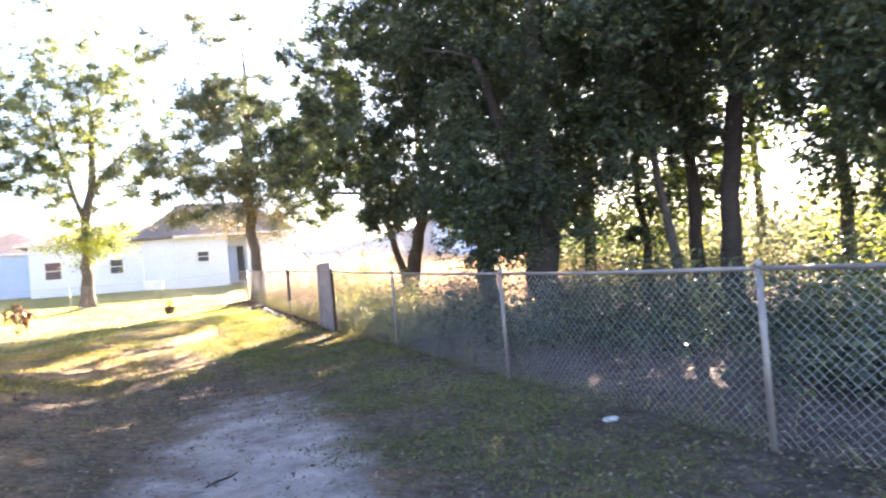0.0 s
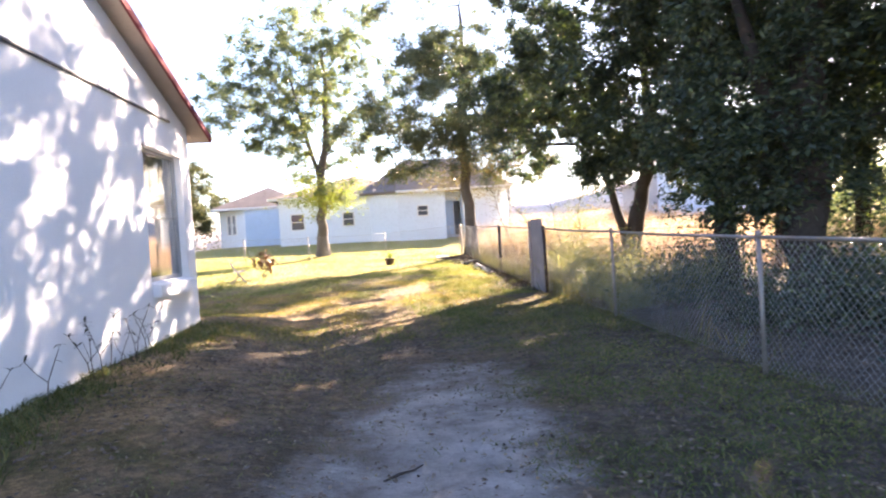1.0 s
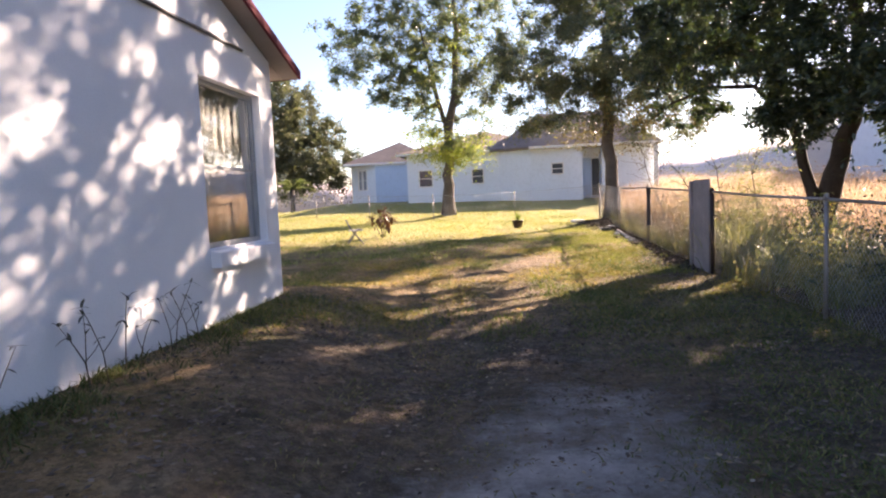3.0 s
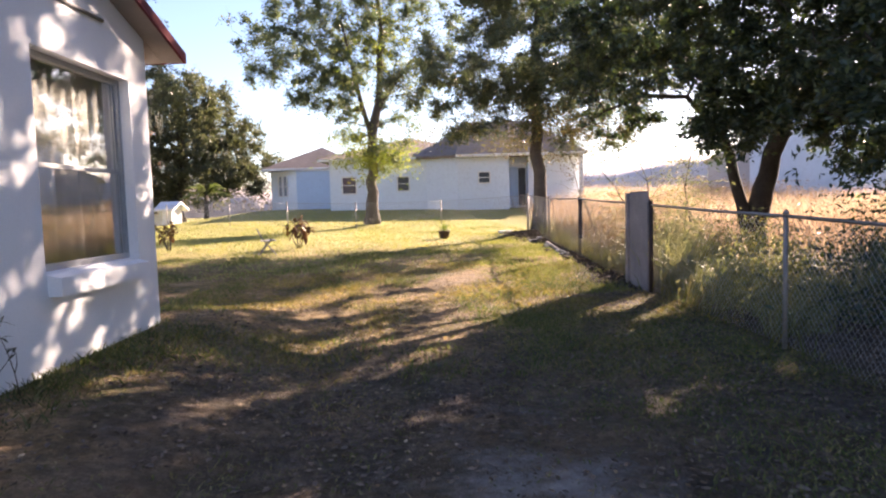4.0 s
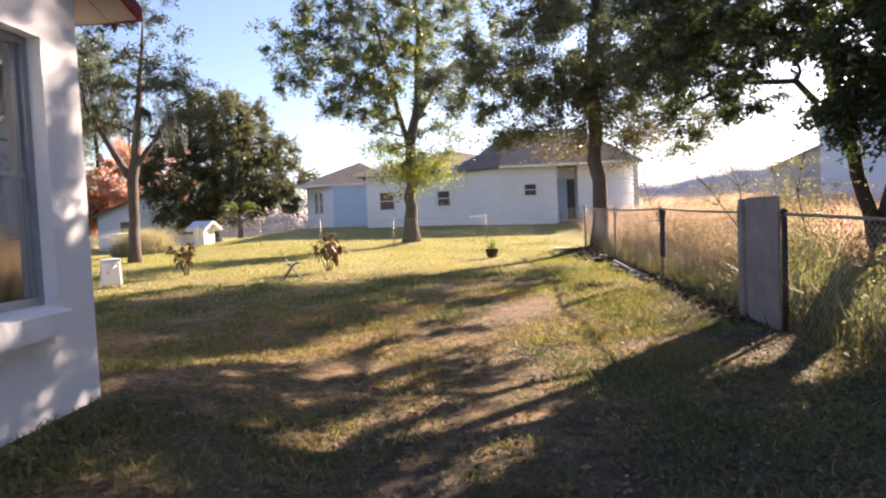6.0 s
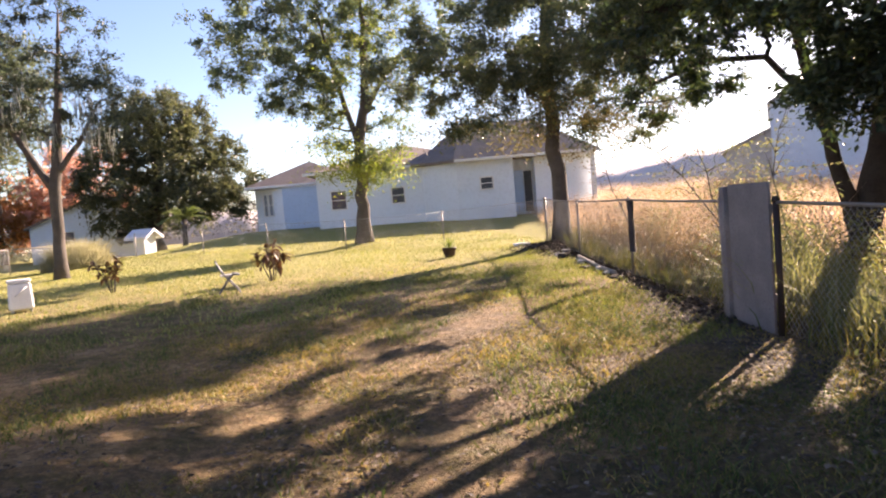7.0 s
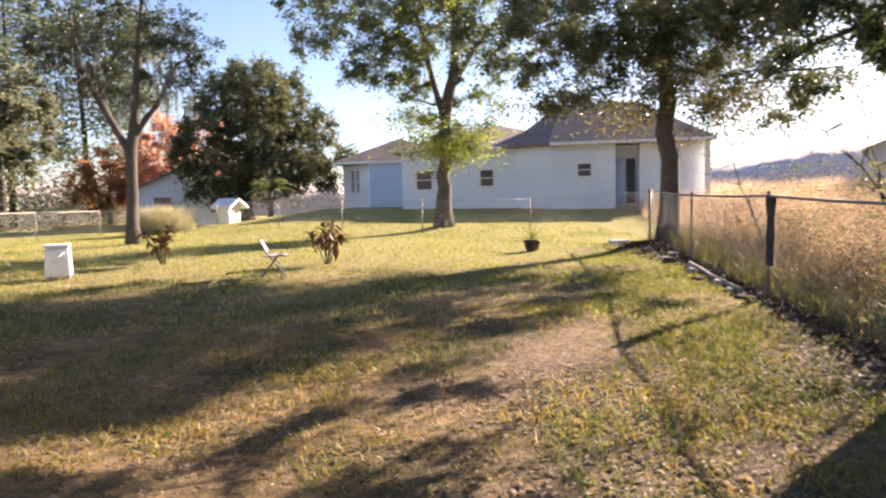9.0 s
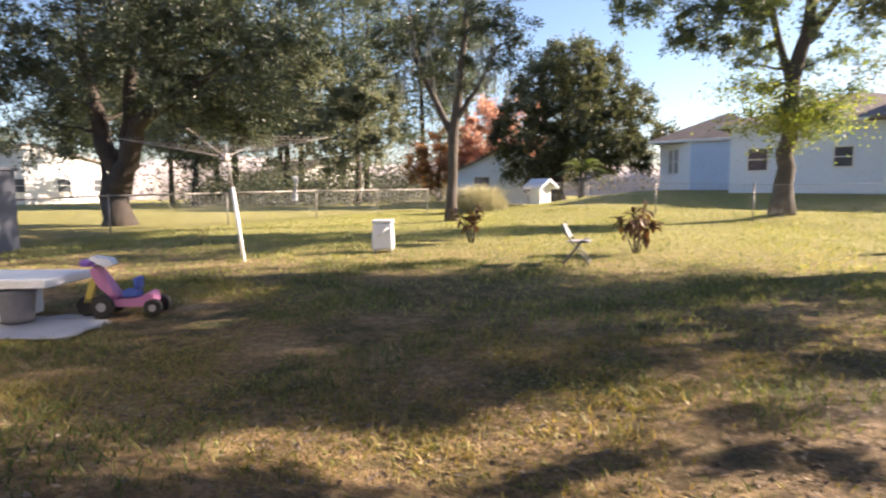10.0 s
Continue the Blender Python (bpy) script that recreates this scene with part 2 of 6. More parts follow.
WEEDGREEN = leafy("weed_green", [(0.08, 0.115, 0.03), (0.13, 0.155, 0.04), (0.22, 0.2, 0.06), (0.36, 0.3, 0.13)], 0.4, 0.7, 0.5, (1.15, 1.1, 0.6))
DRYGREEN = leafy("pale_green_grass", [(0.15, 0.19, 0.08), (0.2, 0.23, 0.1), (0.28, 0.28, 0.14), (0.38, 0.35, 0.2)], 0.4, 0.7, 0.5, (1.1, 1.05, 0.7))
DRYLEAF = leafy("dry_bush_leaf", [(0.2, 0.13, 0.06), (0.28, 0.19, 0.09), (0.16, 0.14, 0.045), (0.34, 0.22, 0.13)], 0.4, 0.7, 0.5, (1.1, 1.0, 0.75))
PAMPASMAT = leafy("pampas_blade", [(0.3, 0.29, 0.17), (0.38, 0.36, 0.22), (0.46, 0.43, 0.29), (0.55, 0.5, 0.37)], 0.4, 0.8, 0.5, (1.05, 1.05, 0.85))
LUSHGREEN = leafy("lush_grass", [(0.16, 0.2, 0.045), (0.25, 0.28, 0.07), (0.34, 0.34, 0.1), (0.42, 0.38, 0.16)], 0.4, 0.8, 0.6, (1.15, 1.15, 0.55))
# Pale mauve stands for distance haze over the far trees.
FARHILL = surface("haze_toned_far_trees", (0.62, 0.54, 0.52), (0.5, 0.445, 0.43), (0.42, 0.37, 0.355), 0.05, 0.6, 0.95, 0, 0.6, 0.5)
TUFTGREEN = leafy("green_tuft", [(0.07, 0.1, 0.03), (0.11, 0.145, 0.045), (0.18, 0.19, 0.06), (0.3, 0.26, 0.11)], 0.35, 0.8, 0.6, (1.1, 1.15, 0.6))
DRYTWIG = leafy("dry_twig", [(0.08, 0.06, 0.045), (0.14, 0.105, 0.085), (0.22, 0.165, 0.135), (0.13, 0.12, 0.06)], 0.2, 0.9, 0.5, (1.0, 1.0, 0.9))
CROTONLEAF_DARK = leafy("croton_dark_leaf", [(0.06, 0.05, 0.025), (0.14, 0.06, 0.035)], 0.25)
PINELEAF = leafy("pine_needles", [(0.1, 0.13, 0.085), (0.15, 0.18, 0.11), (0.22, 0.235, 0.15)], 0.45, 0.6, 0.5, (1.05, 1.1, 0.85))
# Leaf colours greyed and lightened so that they carry the haze.
FARLEAF = leafy("far_wood_haze_leaf", [(0.15, 0.145, 0.13), (0.2, 0.185, 0.165), (0.24, 0.21, 0.19)], 0.25, 0.9, 0.02, (1, 1, 1))
MOSS = surface("grey_moss", (0.3, 0.31, 0.27), (0.22, 0.24, 0.2), None, 6, 50, 0.95, 0, 0.2, 0.004)
POTMAT = surface("pot_plastic", (0.05, 0.035, 0.03), (0.08, 0.05, 0.04), None, 6, 40, 0.6, 0, 0.1, 0.003)
CHAIRMAT = surface("chair_webbing", (0.36, 0.35, 0.35), (0.27, 0.27, 0.28), None, 6, 60, 0.8, 0, 0.2, 0.003)
PINK = surface("pink_plastic", (0.5, 0.2, 0.36), (0.44, 0.18, 0.34), None, 4, 40, 0.4, 0, 0.05, 0.002)
PURPLE = surface("purple_plastic", (0.2, 0.1, 0.4), (0.26, 0.14, 0.46), None, 4, 40, 0.4, 0, 0.05, 0.002)
BLUEPLASTIC = surface("blue_plastic", (0.06, 0.1, 0.35), (0.08, 0.13, 0.4), None, 4, 40, 0.4, 0, 0.05, 0.002)
YELLOWPLASTIC = surface("yellow_plastic", (0.6, 0.5, 0.1), (0.55, 0.45, 0.1), None, 4, 40, 0.4, 0, 0.05, 0.002)
RUBBER = surface("black_rubber", (0.02, 0.02, 0.02), (0.035, 0.033, 0.03), None, 6, 50, 0.7, 0, 0.2, 0.003)
SHEETMAT = surface("white_sheet", (0.7, 0.72, 0.78), (0.58, 0.6, 0.66), None, 3, 20, 0.5, 0, 0.4, 0.02)
BUCKETMAT = surface("dull_grey_plastic", (0.15, 0.15, 0.16), (0.2, 0.2, 0.21), None, 5, 40, 0.6, 0, 0.1, 0.003)
CABINETMAT = surface("dark_grey_panel", (0.1, 0.11, 0.14), (0.13, 0.14, 0.17), None, 2, 30, 0.6, 0, 0.1, 0.004)
WEEDSTEM = surface("weed_stem", (0.07, 0.055, 0.04), (0.1, 0.08, 0.05), None, 6, 50, 0.8, 0, 0.1, 0.002)
FARWALL = surface("far_wall_paint", (0.42, 0.42, 0.44), (0.36, 0.36, 0.38), None, 0.4, 4, 0.8, 0, 0.1, 0.01)
FARROOF = surface("far_roof_sheet", (0.3, 0.3, 0.31), (0.36, 0.36, 0.37), None, 0.5, 5, 0.6, 0, 0.1, 0.01)
PALEBLOCK = surface("pale_blue_cladding", (0.55, 0.63, 0.74), (0.5, 0.58, 0.7), None, 0.4, 4, 0.7, 0, 0.1, 0.01)


# ---- tools for meshes ----
def part(name, bm, material, parent=None, label=""):
    """Links a bmesh as one mesh object, under a thing or a part."""
    me = bpy.data.meshes.new(name)
    bm.to_mesh(me)
    bm.free()
    me.materials.append(material)
    ob = new(name, me)
    ob.parent = parent
    if label:
        tagged(ob, label)
    return ob


def thing(name, m, label, category, group=""):
    ob = new(name)
    ob.matrix_world = m
    return tagged(ob, label, category, group)


def box(bm, x0, x1, y0, y1, z0, z1, bevel=0.0):
    m = Matrix.Translation(((x0 + x1) / 2, (y0 + y1) / 2, (z0 + z1) / 2)) @ Matrix.Diagonal((x1 - x0, y1 - y0, z1 - z0, 1))
    made = bmesh.ops.create_cube(bm, size=1, matrix=m)
    if bevel:
        edges = list({e for v in made["verts"] for e in v.link_edges})
        bmesh.ops.bevel(bm, geom=edges, offset=bevel, segments=2, affect="EDGES", profile=0.5)
    return bm


def boxes(*specs, bevel=0.0):
    bm = bmesh.new()
    for s in specs:
        box(bm, *s, bevel=bevel)
    return bm


def tube(bm, pts, radii, seg=8):
    """A tapered tube through the points."""
    rings = []
    side = None
    for i, (p, r) in enumerate(zip(pts, radii)):
        p = Vector(p)
        way = Vector(pts[min(i + 1, len(pts) - 1)]) - Vector(pts[max(i - 1, 0)])
        way.normalize()
        if side is None or abs(side.dot(way)) > 0.95:
            side = way.orthogonal()
        side = (side - way * side.dot(way)).normalized()
        other = way.cross(side)
        rings.append([bm.verts.new(p + (side * math.cos(a) + other * math.sin(a)) * r) for a in (2 * math.pi * k / seg for k in range(seg))])
    for a, b in zip(rings, rings[1:]):
        for k in range(seg):
            f = bm.faces.new((a[k], a[(k + 1) % seg], b[(k + 1) % seg], b[k]))
            f.smooth = True
    bm.faces.new(list(reversed(rings[0])))
    bm.faces.new(rings[-1])
    return bm


def tubes(*runs, seg=8):
    bm = bmesh.new()
    for pts, radii in runs:
        tube(bm, pts, radii, seg)
    return bm


def prism(bm, outline, axis, a, b):
    """A flat outline of (u, v) pushed along an axis from a to b: axis 'x' takes (y, z), 'y' takes (x, z), 'z' takes (x, y)."""
    def at(u, v, w):
        return {"x": (w, u, v), "y": (u, w, v), "z": (u, v, w)}[axis]
    lo = [bm.verts.new(at(u, v, a)) for u, v in outline]
    hi = [bm.verts.new(at(u, v, b)) for u, v in outline]
    n = len(outline)
    bm.faces.new(lo)
    bm.faces.new(list(reversed(hi)))
    for k in range(n):
        bm.faces.new((lo[k], hi[k], hi[(k + 1) % n], lo[(k + 1) % n]))
    bmesh.ops.recalc_face_normals(bm, faces=bm.faces)
    return bm


def cloud(name, verts, faces, material, parent=None, label=""):
    """One mesh from arrays of corners and faces."""
    me = bpy.data.meshes.new(name)
    me.from_pydata(verts.tolist() if hasattr(verts, "tolist") else verts, [], faces.tolist() if hasattr(faces, "tolist") else faces)
    me.materials.append(material)
    ob = new(name, me)
    ob.parent = parent
    if label:
        tagged(ob, label)
    return ob


def leaf_arrays(rng, centres, size, droop=0.3, narrow=0.45, along=None):
    """A folded, pointed leaf at each centre, turned at random or leaning along the twig that bears it."""
    n = len(centres)
    way = rng.normal(size=(n, 3)) * (0.75 if along is not None else 1.0)
    if along is not None:
        way += along
    way[:, 2] = way[:, 2] * 0.6 - droop
    way /= np.linalg.norm(way, axis=1)[:, None]
    up = rng.normal(size=(n, 3)) * 0.7 + np.array([0, 0, 1.0])
    side = np.cross(way, up)
    side /= np.linalg.norm(side, axis=1)[:, None] + 1e-9
    up = np.cross(side, way)
    length = size * rng.uniform(0.6, 1.35, n)[:, None]
    w = length * narrow
    v = np.empty((n, 4, 3))
    v[:, 0] = centres - way * length * 0.5
    v[:, 1] = centres + side * w * 0.5 + up * w * 0.18
    v[:, 2] = centres + way * length * 0.5
    v[:, 3] = centres - side * w * 0.5 + up * w * 0.18
    f = np.arange(n * 4).reshape(n, 4)
    return v.reshape(-1, 3), f


def ease(a, b, v):
    u = min(1.0, max(0.0, (v - a) / (b - a)))
    return u * u * (3 - 2 * u)


# ---- the ground ----
LAND_Y = (-60, 8, 12, 15, 20, 28, 33, 38, 45, 120)
LAND_Z = (0, 0, 0.06, 0.19, 0.33, 0.55, 0.85, 1.2, 1.3, 1.3)
LOW_Y = (-60, 8, 12, 15, 20, 28, 120)
LOW_Z = (0, 0, 0.06, 0.19, 0.33, 0.42, 0.45)
SKEW = radians(11.3)                       # house and fences stand turned by this much
AX = Vector((math.cos(SKEW), -math.sin(SKEW), 0))
AY = Vector((math.sin(SKEW), math.cos(SKEW), 0))


def fence_x(y):
    return 3.81 + (y - 1.98) * 0.183


def land(x, y):
    z = float(np.interp(y, LAND_Y, LAND_Z))
    low = float(np.interp(y, LOW_Y, LOW_Z))
    k = ease(0, 1, (-2 - x) / 8)
    z = z * (1 - k) + low * k
    bank = 0.3 * (1 - ease(-0.4, 1.2, x)) * (1 - ease(10.5, 13, y)) * ease(-2, 7, y)
    mound = 0.16 * math.exp(-((x - 7.4) ** 2 + (y - 21.6) ** 2) / 0.9) + 0.12 * math.exp(-((x - 3.05) ** 2 + (y - 28.6) ** 2) / 0.8)
    wave = 0.018 * noise.noise((x * 0.7, y * 0.7, 3.1)) + 0.008 * noise.noise((x * 2.3, y * 2.3, 7.7))
    return z + bank + mound + wave


TRACK = ((-1.0, -6.0), (0.2, 0.0), (1.1, 3.6), (2.0, 6.2), (2.6, 8.6), (3.0, 10.2))


def sandy(x, y):
    best = 99.0
    for (ax, ay), (bx, by) in zip(TRACK, TRACK[1:]):
        dx, dy = bx - ax, by - ay
        u = min(1, max(0, ((x - ax) * dx + (y - ay) * dy) / (dx * dx + dy * dy)))
        best = min(best, math.hypot(x - ax - u * dx, y - ay - u * dy))
    return (1 - ease(0.1, 1.2, best)) * (1 - ease(3.5, 9.0, y)) * 0.85


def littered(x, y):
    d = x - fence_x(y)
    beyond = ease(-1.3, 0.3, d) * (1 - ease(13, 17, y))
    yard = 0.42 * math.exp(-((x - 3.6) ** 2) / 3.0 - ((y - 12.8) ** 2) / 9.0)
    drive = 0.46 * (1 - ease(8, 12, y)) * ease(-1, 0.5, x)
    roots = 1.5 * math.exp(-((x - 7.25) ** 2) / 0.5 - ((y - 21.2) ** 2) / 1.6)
    # Dark strip along the fence foot: litter and the painted shadow there.
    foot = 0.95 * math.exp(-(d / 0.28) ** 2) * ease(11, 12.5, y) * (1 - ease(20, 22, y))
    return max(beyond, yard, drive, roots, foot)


def mulch_and_shadow(x, y):
    """Dark mulch round the roots of the corner tree; along the foot of the fence it also paints the shadow."""
    d = x - fence_x(y)
    return max(math.exp(-((x - 7.2) ** 2) / 0.45 - ((y - 21.1) ** 2) / 1.5), 0.7 * math.exp(-((d + 0.05) / 0.2) ** 2) * ease(12, 13, y) * (1 - ease(20, 22, y)))


def spread(lo, hi, near_lo, near_hi, step, grow):
    """Grid lines: even in the near stretch, growing apart outside it."""
    mids = list(np.arange(near_lo, near_hi, step))
    out, s, v = [], step, near_hi
    while v < hi:
        out.append(v)
        s *= grow
        v += s
    back, s, v = [], step, near_lo
    while v > lo:
        s *= grow
        v -= s
        back.append(v)
    return list(reversed(back)) + mids + out + [hi]


gx = spread(-900, 900, -7, 12, 0.22, 1.16)
gy = spread(-900, 1200, -2, 30, 0.22, 1.16)
gv = [(x, y, land(x, y)) for y in gy for x in gx]
nx = len(gx)
gf = [(j * nx + i, j * nx + i + 1, (j + 1) * nx + i + 1, (j + 1) * nx + i) for j in range(len(gy) - 1) for i in range(nx - 1)]
ground = cloud("ground", gv, gf, SOIL)
tagged(ground, "patchy dry lawn with sandy track and fallen leaves", "ground", "", "structure")
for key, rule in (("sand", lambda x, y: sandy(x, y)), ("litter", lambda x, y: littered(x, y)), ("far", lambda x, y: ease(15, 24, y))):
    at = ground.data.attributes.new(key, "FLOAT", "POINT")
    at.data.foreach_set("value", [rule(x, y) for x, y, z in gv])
ground.data.polygons.foreach_set("use_smooth", [True] * len(gf))


# ---- trees ----
def bent(rng, a, b, n, wobble):
    a, b = np.array(a, float), np.array(b, float)
    pts = [a + (b - a) * (i / n) for i in range(n + 1)]
    for i in range(1, n):
        pts[i] = pts[i] + rng.normal(size=3) * wobble
    return [tuple(p) for p in pts]


TWIGS = 13                                 # in each clump of a crown


def tree(name, x, y, stems, lobes, leaves, leaf, bark, foliage, label, seed, group="", clumps=70, limb=0.055, spread_out=0.42, flat=0.75, droop=0.3):
    """stems: lists of points (from the base, metres) with radii; lobes: (cx, cy, cz, rx, ry, rz, weight) from the base."""
    rng = np.random.default_rng(seed)
    root = thing(name, pose(x, y, land(x, y)), label, "tree", group)
    bm = bmesh.new()
    joints = []
    for pts, radii in stems:
        fine_p, fine_r = [], []
        for i in range(len(pts) - 1):
            for k in range(3):
                u = k / 3
                p = np.array(pts[i]) * (1 - u) + np.array(pts[i + 1]) * u + (rng.normal(size=3) * radii[i] * 0.18 if i + k else 0)
                fine_p.append(tuple(p))
                fine_r.append(radii[i] * (1 - u) + radii[i + 1] * u)
        fine_p.append(tuple(pts[-1]))
        fine_r.append(radii[-1])
        if pts[0][2] < 0.1:
            fine_p[0] = (fine_p[0][0], fine_p[0][1], -0.12)
            fine_r[0] *= 1.3
        tube(bm, fine_p, fine_r, 10)
        joints += [(np.array(p), r) for p, r in zip(fine_p, fine_r) if p[2] > 0.35 * pts[-1][2]]
    # clump centres, more of them in the outer shell
    w = np.array([l[6] for l in lobes], float)
    pick = rng.choice(len(lobes), size=clumps, p=w / w.sum())
    d = rng.normal(size=(clumps, 3))
    d /= np.linalg.norm(d, axis=1)[:, None]
    d *= rng.uniform(0.12, 1.0, clumps)[:, None] ** 0.5
    c = np.array([lobes[k][:3] for k in pick]) + d * np.array([lobes[k][3:6] for k in pick])
    order = np.argsort(np.linalg.norm(c - np.array(joints[len(joints) // 2][0]), axis=1))
    jp, jr = np.zeros((len(joints) + 4 * clumps, 3)), np.zeros(len(joints) + 4 * clumps)
    jp[:len(joints)], jr[:len(joints)] = [j[0] for j in joints], [j[1] for j in joints]
    n = len(joints)
    for k in order:
        i = int(np.argmin(np.linalg.norm(jp[:n] - c[k], axis=1) + 0.5 * (jp[:n, 2] > c[k][2])))
        far = np.linalg.norm(c[k] - jp[i])
        r = min(limb, jr[i] * 0.7)
        pts = bent(rng, jp[i], c[k], 4, 0.07 * far)
        radii = [r * (1 - 0.2 * q) + 0.004 for q in range(5)]
        tube(bm, pts, radii, 5)
        jp[n:n + 4], jr[n:n + 4] = pts[1:], radii[1:]
        n += 4
    part("trunk", bm, bark, root)
    each = rng.multinomial(leaves, rng.dirichlet(np.full(clumps, 5.0)))
    idx = np.repeat(np.arange(clumps), each)
    size = spread_out * np.mean([(l[3] + l[4] + l[5]) / 3 for l in lobes]) * rng.uniform(0.6, 1.25, clumps)
    # each clump is a fan of drooping twigs, and the leaves sit along them
    rays = rng.normal(size=(clumps, TWIGS, 3)) * 0.75 + (d / (np.linalg.norm(d, axis=1)[:, None] + 1e-9))[:, None, :] * 0.55
    rays[:, :, 2] *= flat
    rays /= np.linalg.norm(rays, axis=2)[:, :, None]
    twig = rng.integers(0, TWIGS, len(idx))
    reach = rng.uniform(0.75, 1.6, (clumps, TWIGS))
    u = rng.uniform(0.08, 1.0, len(idx)) ** 0.75
    ray = rays[idx, twig]
    off = ray * (reach[idx, twig] * u)[:, None] + rng.normal(size=(len(idx), 3)) * (0.07 + 0.13 * u)[:, None]
    off[:, 2] -= 0.45 * droop * u * u
    v, f = leaf_arrays(rng, c[idx] + off * size[idx][:, None], leaf, droop, 0.45, ray)
    cloud("crown", v, f, foliage, root)
    return root


def low_leaves(root, seed, lobes, count, leaf, material, label):
    """A second, sparser sort of leaf on the low twigs of a tree."""
    rng = np.random.default_rng(seed)
    out = []
    for cx, cy, cz, rx, ry, rz in lobes:
        for _ in range(9):
            c = np.array([cx, cy, cz]) + rng.normal(size=3) * np.array([rx, ry, rz]) * 0.5
            out.append(c + rng.normal(size=(count // (9 * len(lobes)), 3)) * np.array([0.3 * rx, 0.3 * ry, 0.25 * rz]))
    v, f = leaf_arrays(rng, np.concatenate(out), leaf, 0.5)
    return cloud("low_leaves", v, f, material, root, label)


def hanging_moss(root, seed, spots):
    """Thin grey strands of moss that hang in bunches below the limbs of a tree."""
    rng = np.random.default_rng(seed)
    bm = bmesh.new()
    for cx, cy, cz, r in spots:
        for _ in range(7):
            b = np.array([cx, cy, cz]) + rng.normal(size=3) * np.array([r, r, 0.35]) * 0.6
            for _ in range(6):
                p = b + rng.normal(size=3) * 0.09
                n = rng.uniform(0.35, 0.95)
                tube(bm, [tuple(p), tuple(p + [0.03 * rng.normal(), 0.03 * rng.normal(), -0.5 * n]), tuple(p + [0.05 * rng.normal(), 0.05 * rng.normal(), -n])], [0.014, 0.011, 0.003], 3)
    return part("hanging_moss", bm, MOSS, root, "grey strands of hanging moss")


def shrubbery(name, spots, leaves, leaf, material, label, category, seed, flat=1.0, kind=""):
    """Leafy clumps of undergrowth round spots (x, y, height, radius)."""
    rng = np.random.default_rng(seed)
    idx = np.repeat(np.arange(len(spots)), leaves // len(spots))
    s = np.array(spots)
    u = rng.normal(size=(len(idx), 3)) * 0.5
    h = np.abs(rng.normal(size=len(idx))) * 0.5
    p = np.empty((len(idx), 3))
    p[:, 0] = s[idx, 0] + u[:, 0] * s[idx, 3]
    p[:, 1] = s[idx, 1] + u[:, 1] * s[idx, 3]
    z0 = np.array([land(a[0], a[1]) for a in spots])
    p[:, 2] = z0[idx] + np.minimum(h, 1.0) * s[idx, 2] + 0.03
    v, f = leaf_arrays(rng, p, leaf, 0.0)
    return tagged(cloud(name, v, f, material), label, category, "", kind)


def blades(name, rng, pts, height, width, lean, material, label, category, kind="stuff"):
    """Grass: a two-step bent blade at each point."""
    n = len(pts)
    a = rng.uniform(0, 2 * math.pi, n)
    side = np.stack([np.cos(a), np.sin(a), np.zeros(n)], 1)
    tip = np.stack([rng.normal(size=n), rng.normal(size=n), np.zeros(n)], 1) * lean * height[:, None]
    w = (width * rng.uniform(0.6, 1.4, n))[:, None]
    up = np.array([0, 0, 1.0])
    v = np.empty((n, 5, 3))
    v[:, 0] = pts - side * w
    v[:, 1] = pts + side * w
    mid = pts + tip * 0.35 + up * height[:, None] * 0.6
    v[:, 2] = mid + side * w * 0.7
    v[:, 3] = mid - side * w * 0.7
    v[:, 4] = pts + tip + up * height[:, None]
    k = np.arange(n)[:, None] * 5
    quads = (k + np.array([0, 1, 2, 3])).tolist()
    tris = (k + np.array([3, 2, 4])).tolist()
    return tagged(cloud(name, v.reshape(-1, 3), quads + tris, material), label, category, "", kind)


# ---- the house beside the track ----
def wall_with_window(holes, y0, y1, ridge_y, top, slope, eave_y, x0, x1):
    """A gable wall from y0 to y1, thick from x0 to x1, with openings (ya, yb, za, zb)."""
    def crest(y):
        return top + slope * (eave_y - y) if y > ridge_y else top + slope * (eave_y - ridge_y) - slope * (ridge_y - y)
    cuts = sorted({y0, y1, ridge_y, *[h[0] for h in holes], *[h[1] for h in holes]})
    bm = bmesh.new()
    for a, b in zip(cuts, cuts[1:]):
        hole = [h for h in holes if h[0] <= a and h[1] >= b]
        if hole:
            prism(bm, [(a, -0.3), (b, -0.3), (b, hole[0][2]), (a, hole[0][2])], "x", x0, x1)
            prism(bm, [(a, hole[0][3]), (b, hole[0][3]), (b, crest(b)), (a, crest(a))], "x", x0, x1)
        else:
            prism(bm, [(a, -0.3), (b, -0.3), (b, crest(b)), (a, crest(a))], "x", x0, x1)
    bmesh.ops.remove_doubles(bm, verts=bm.verts, dist=0.0005)
    return bm


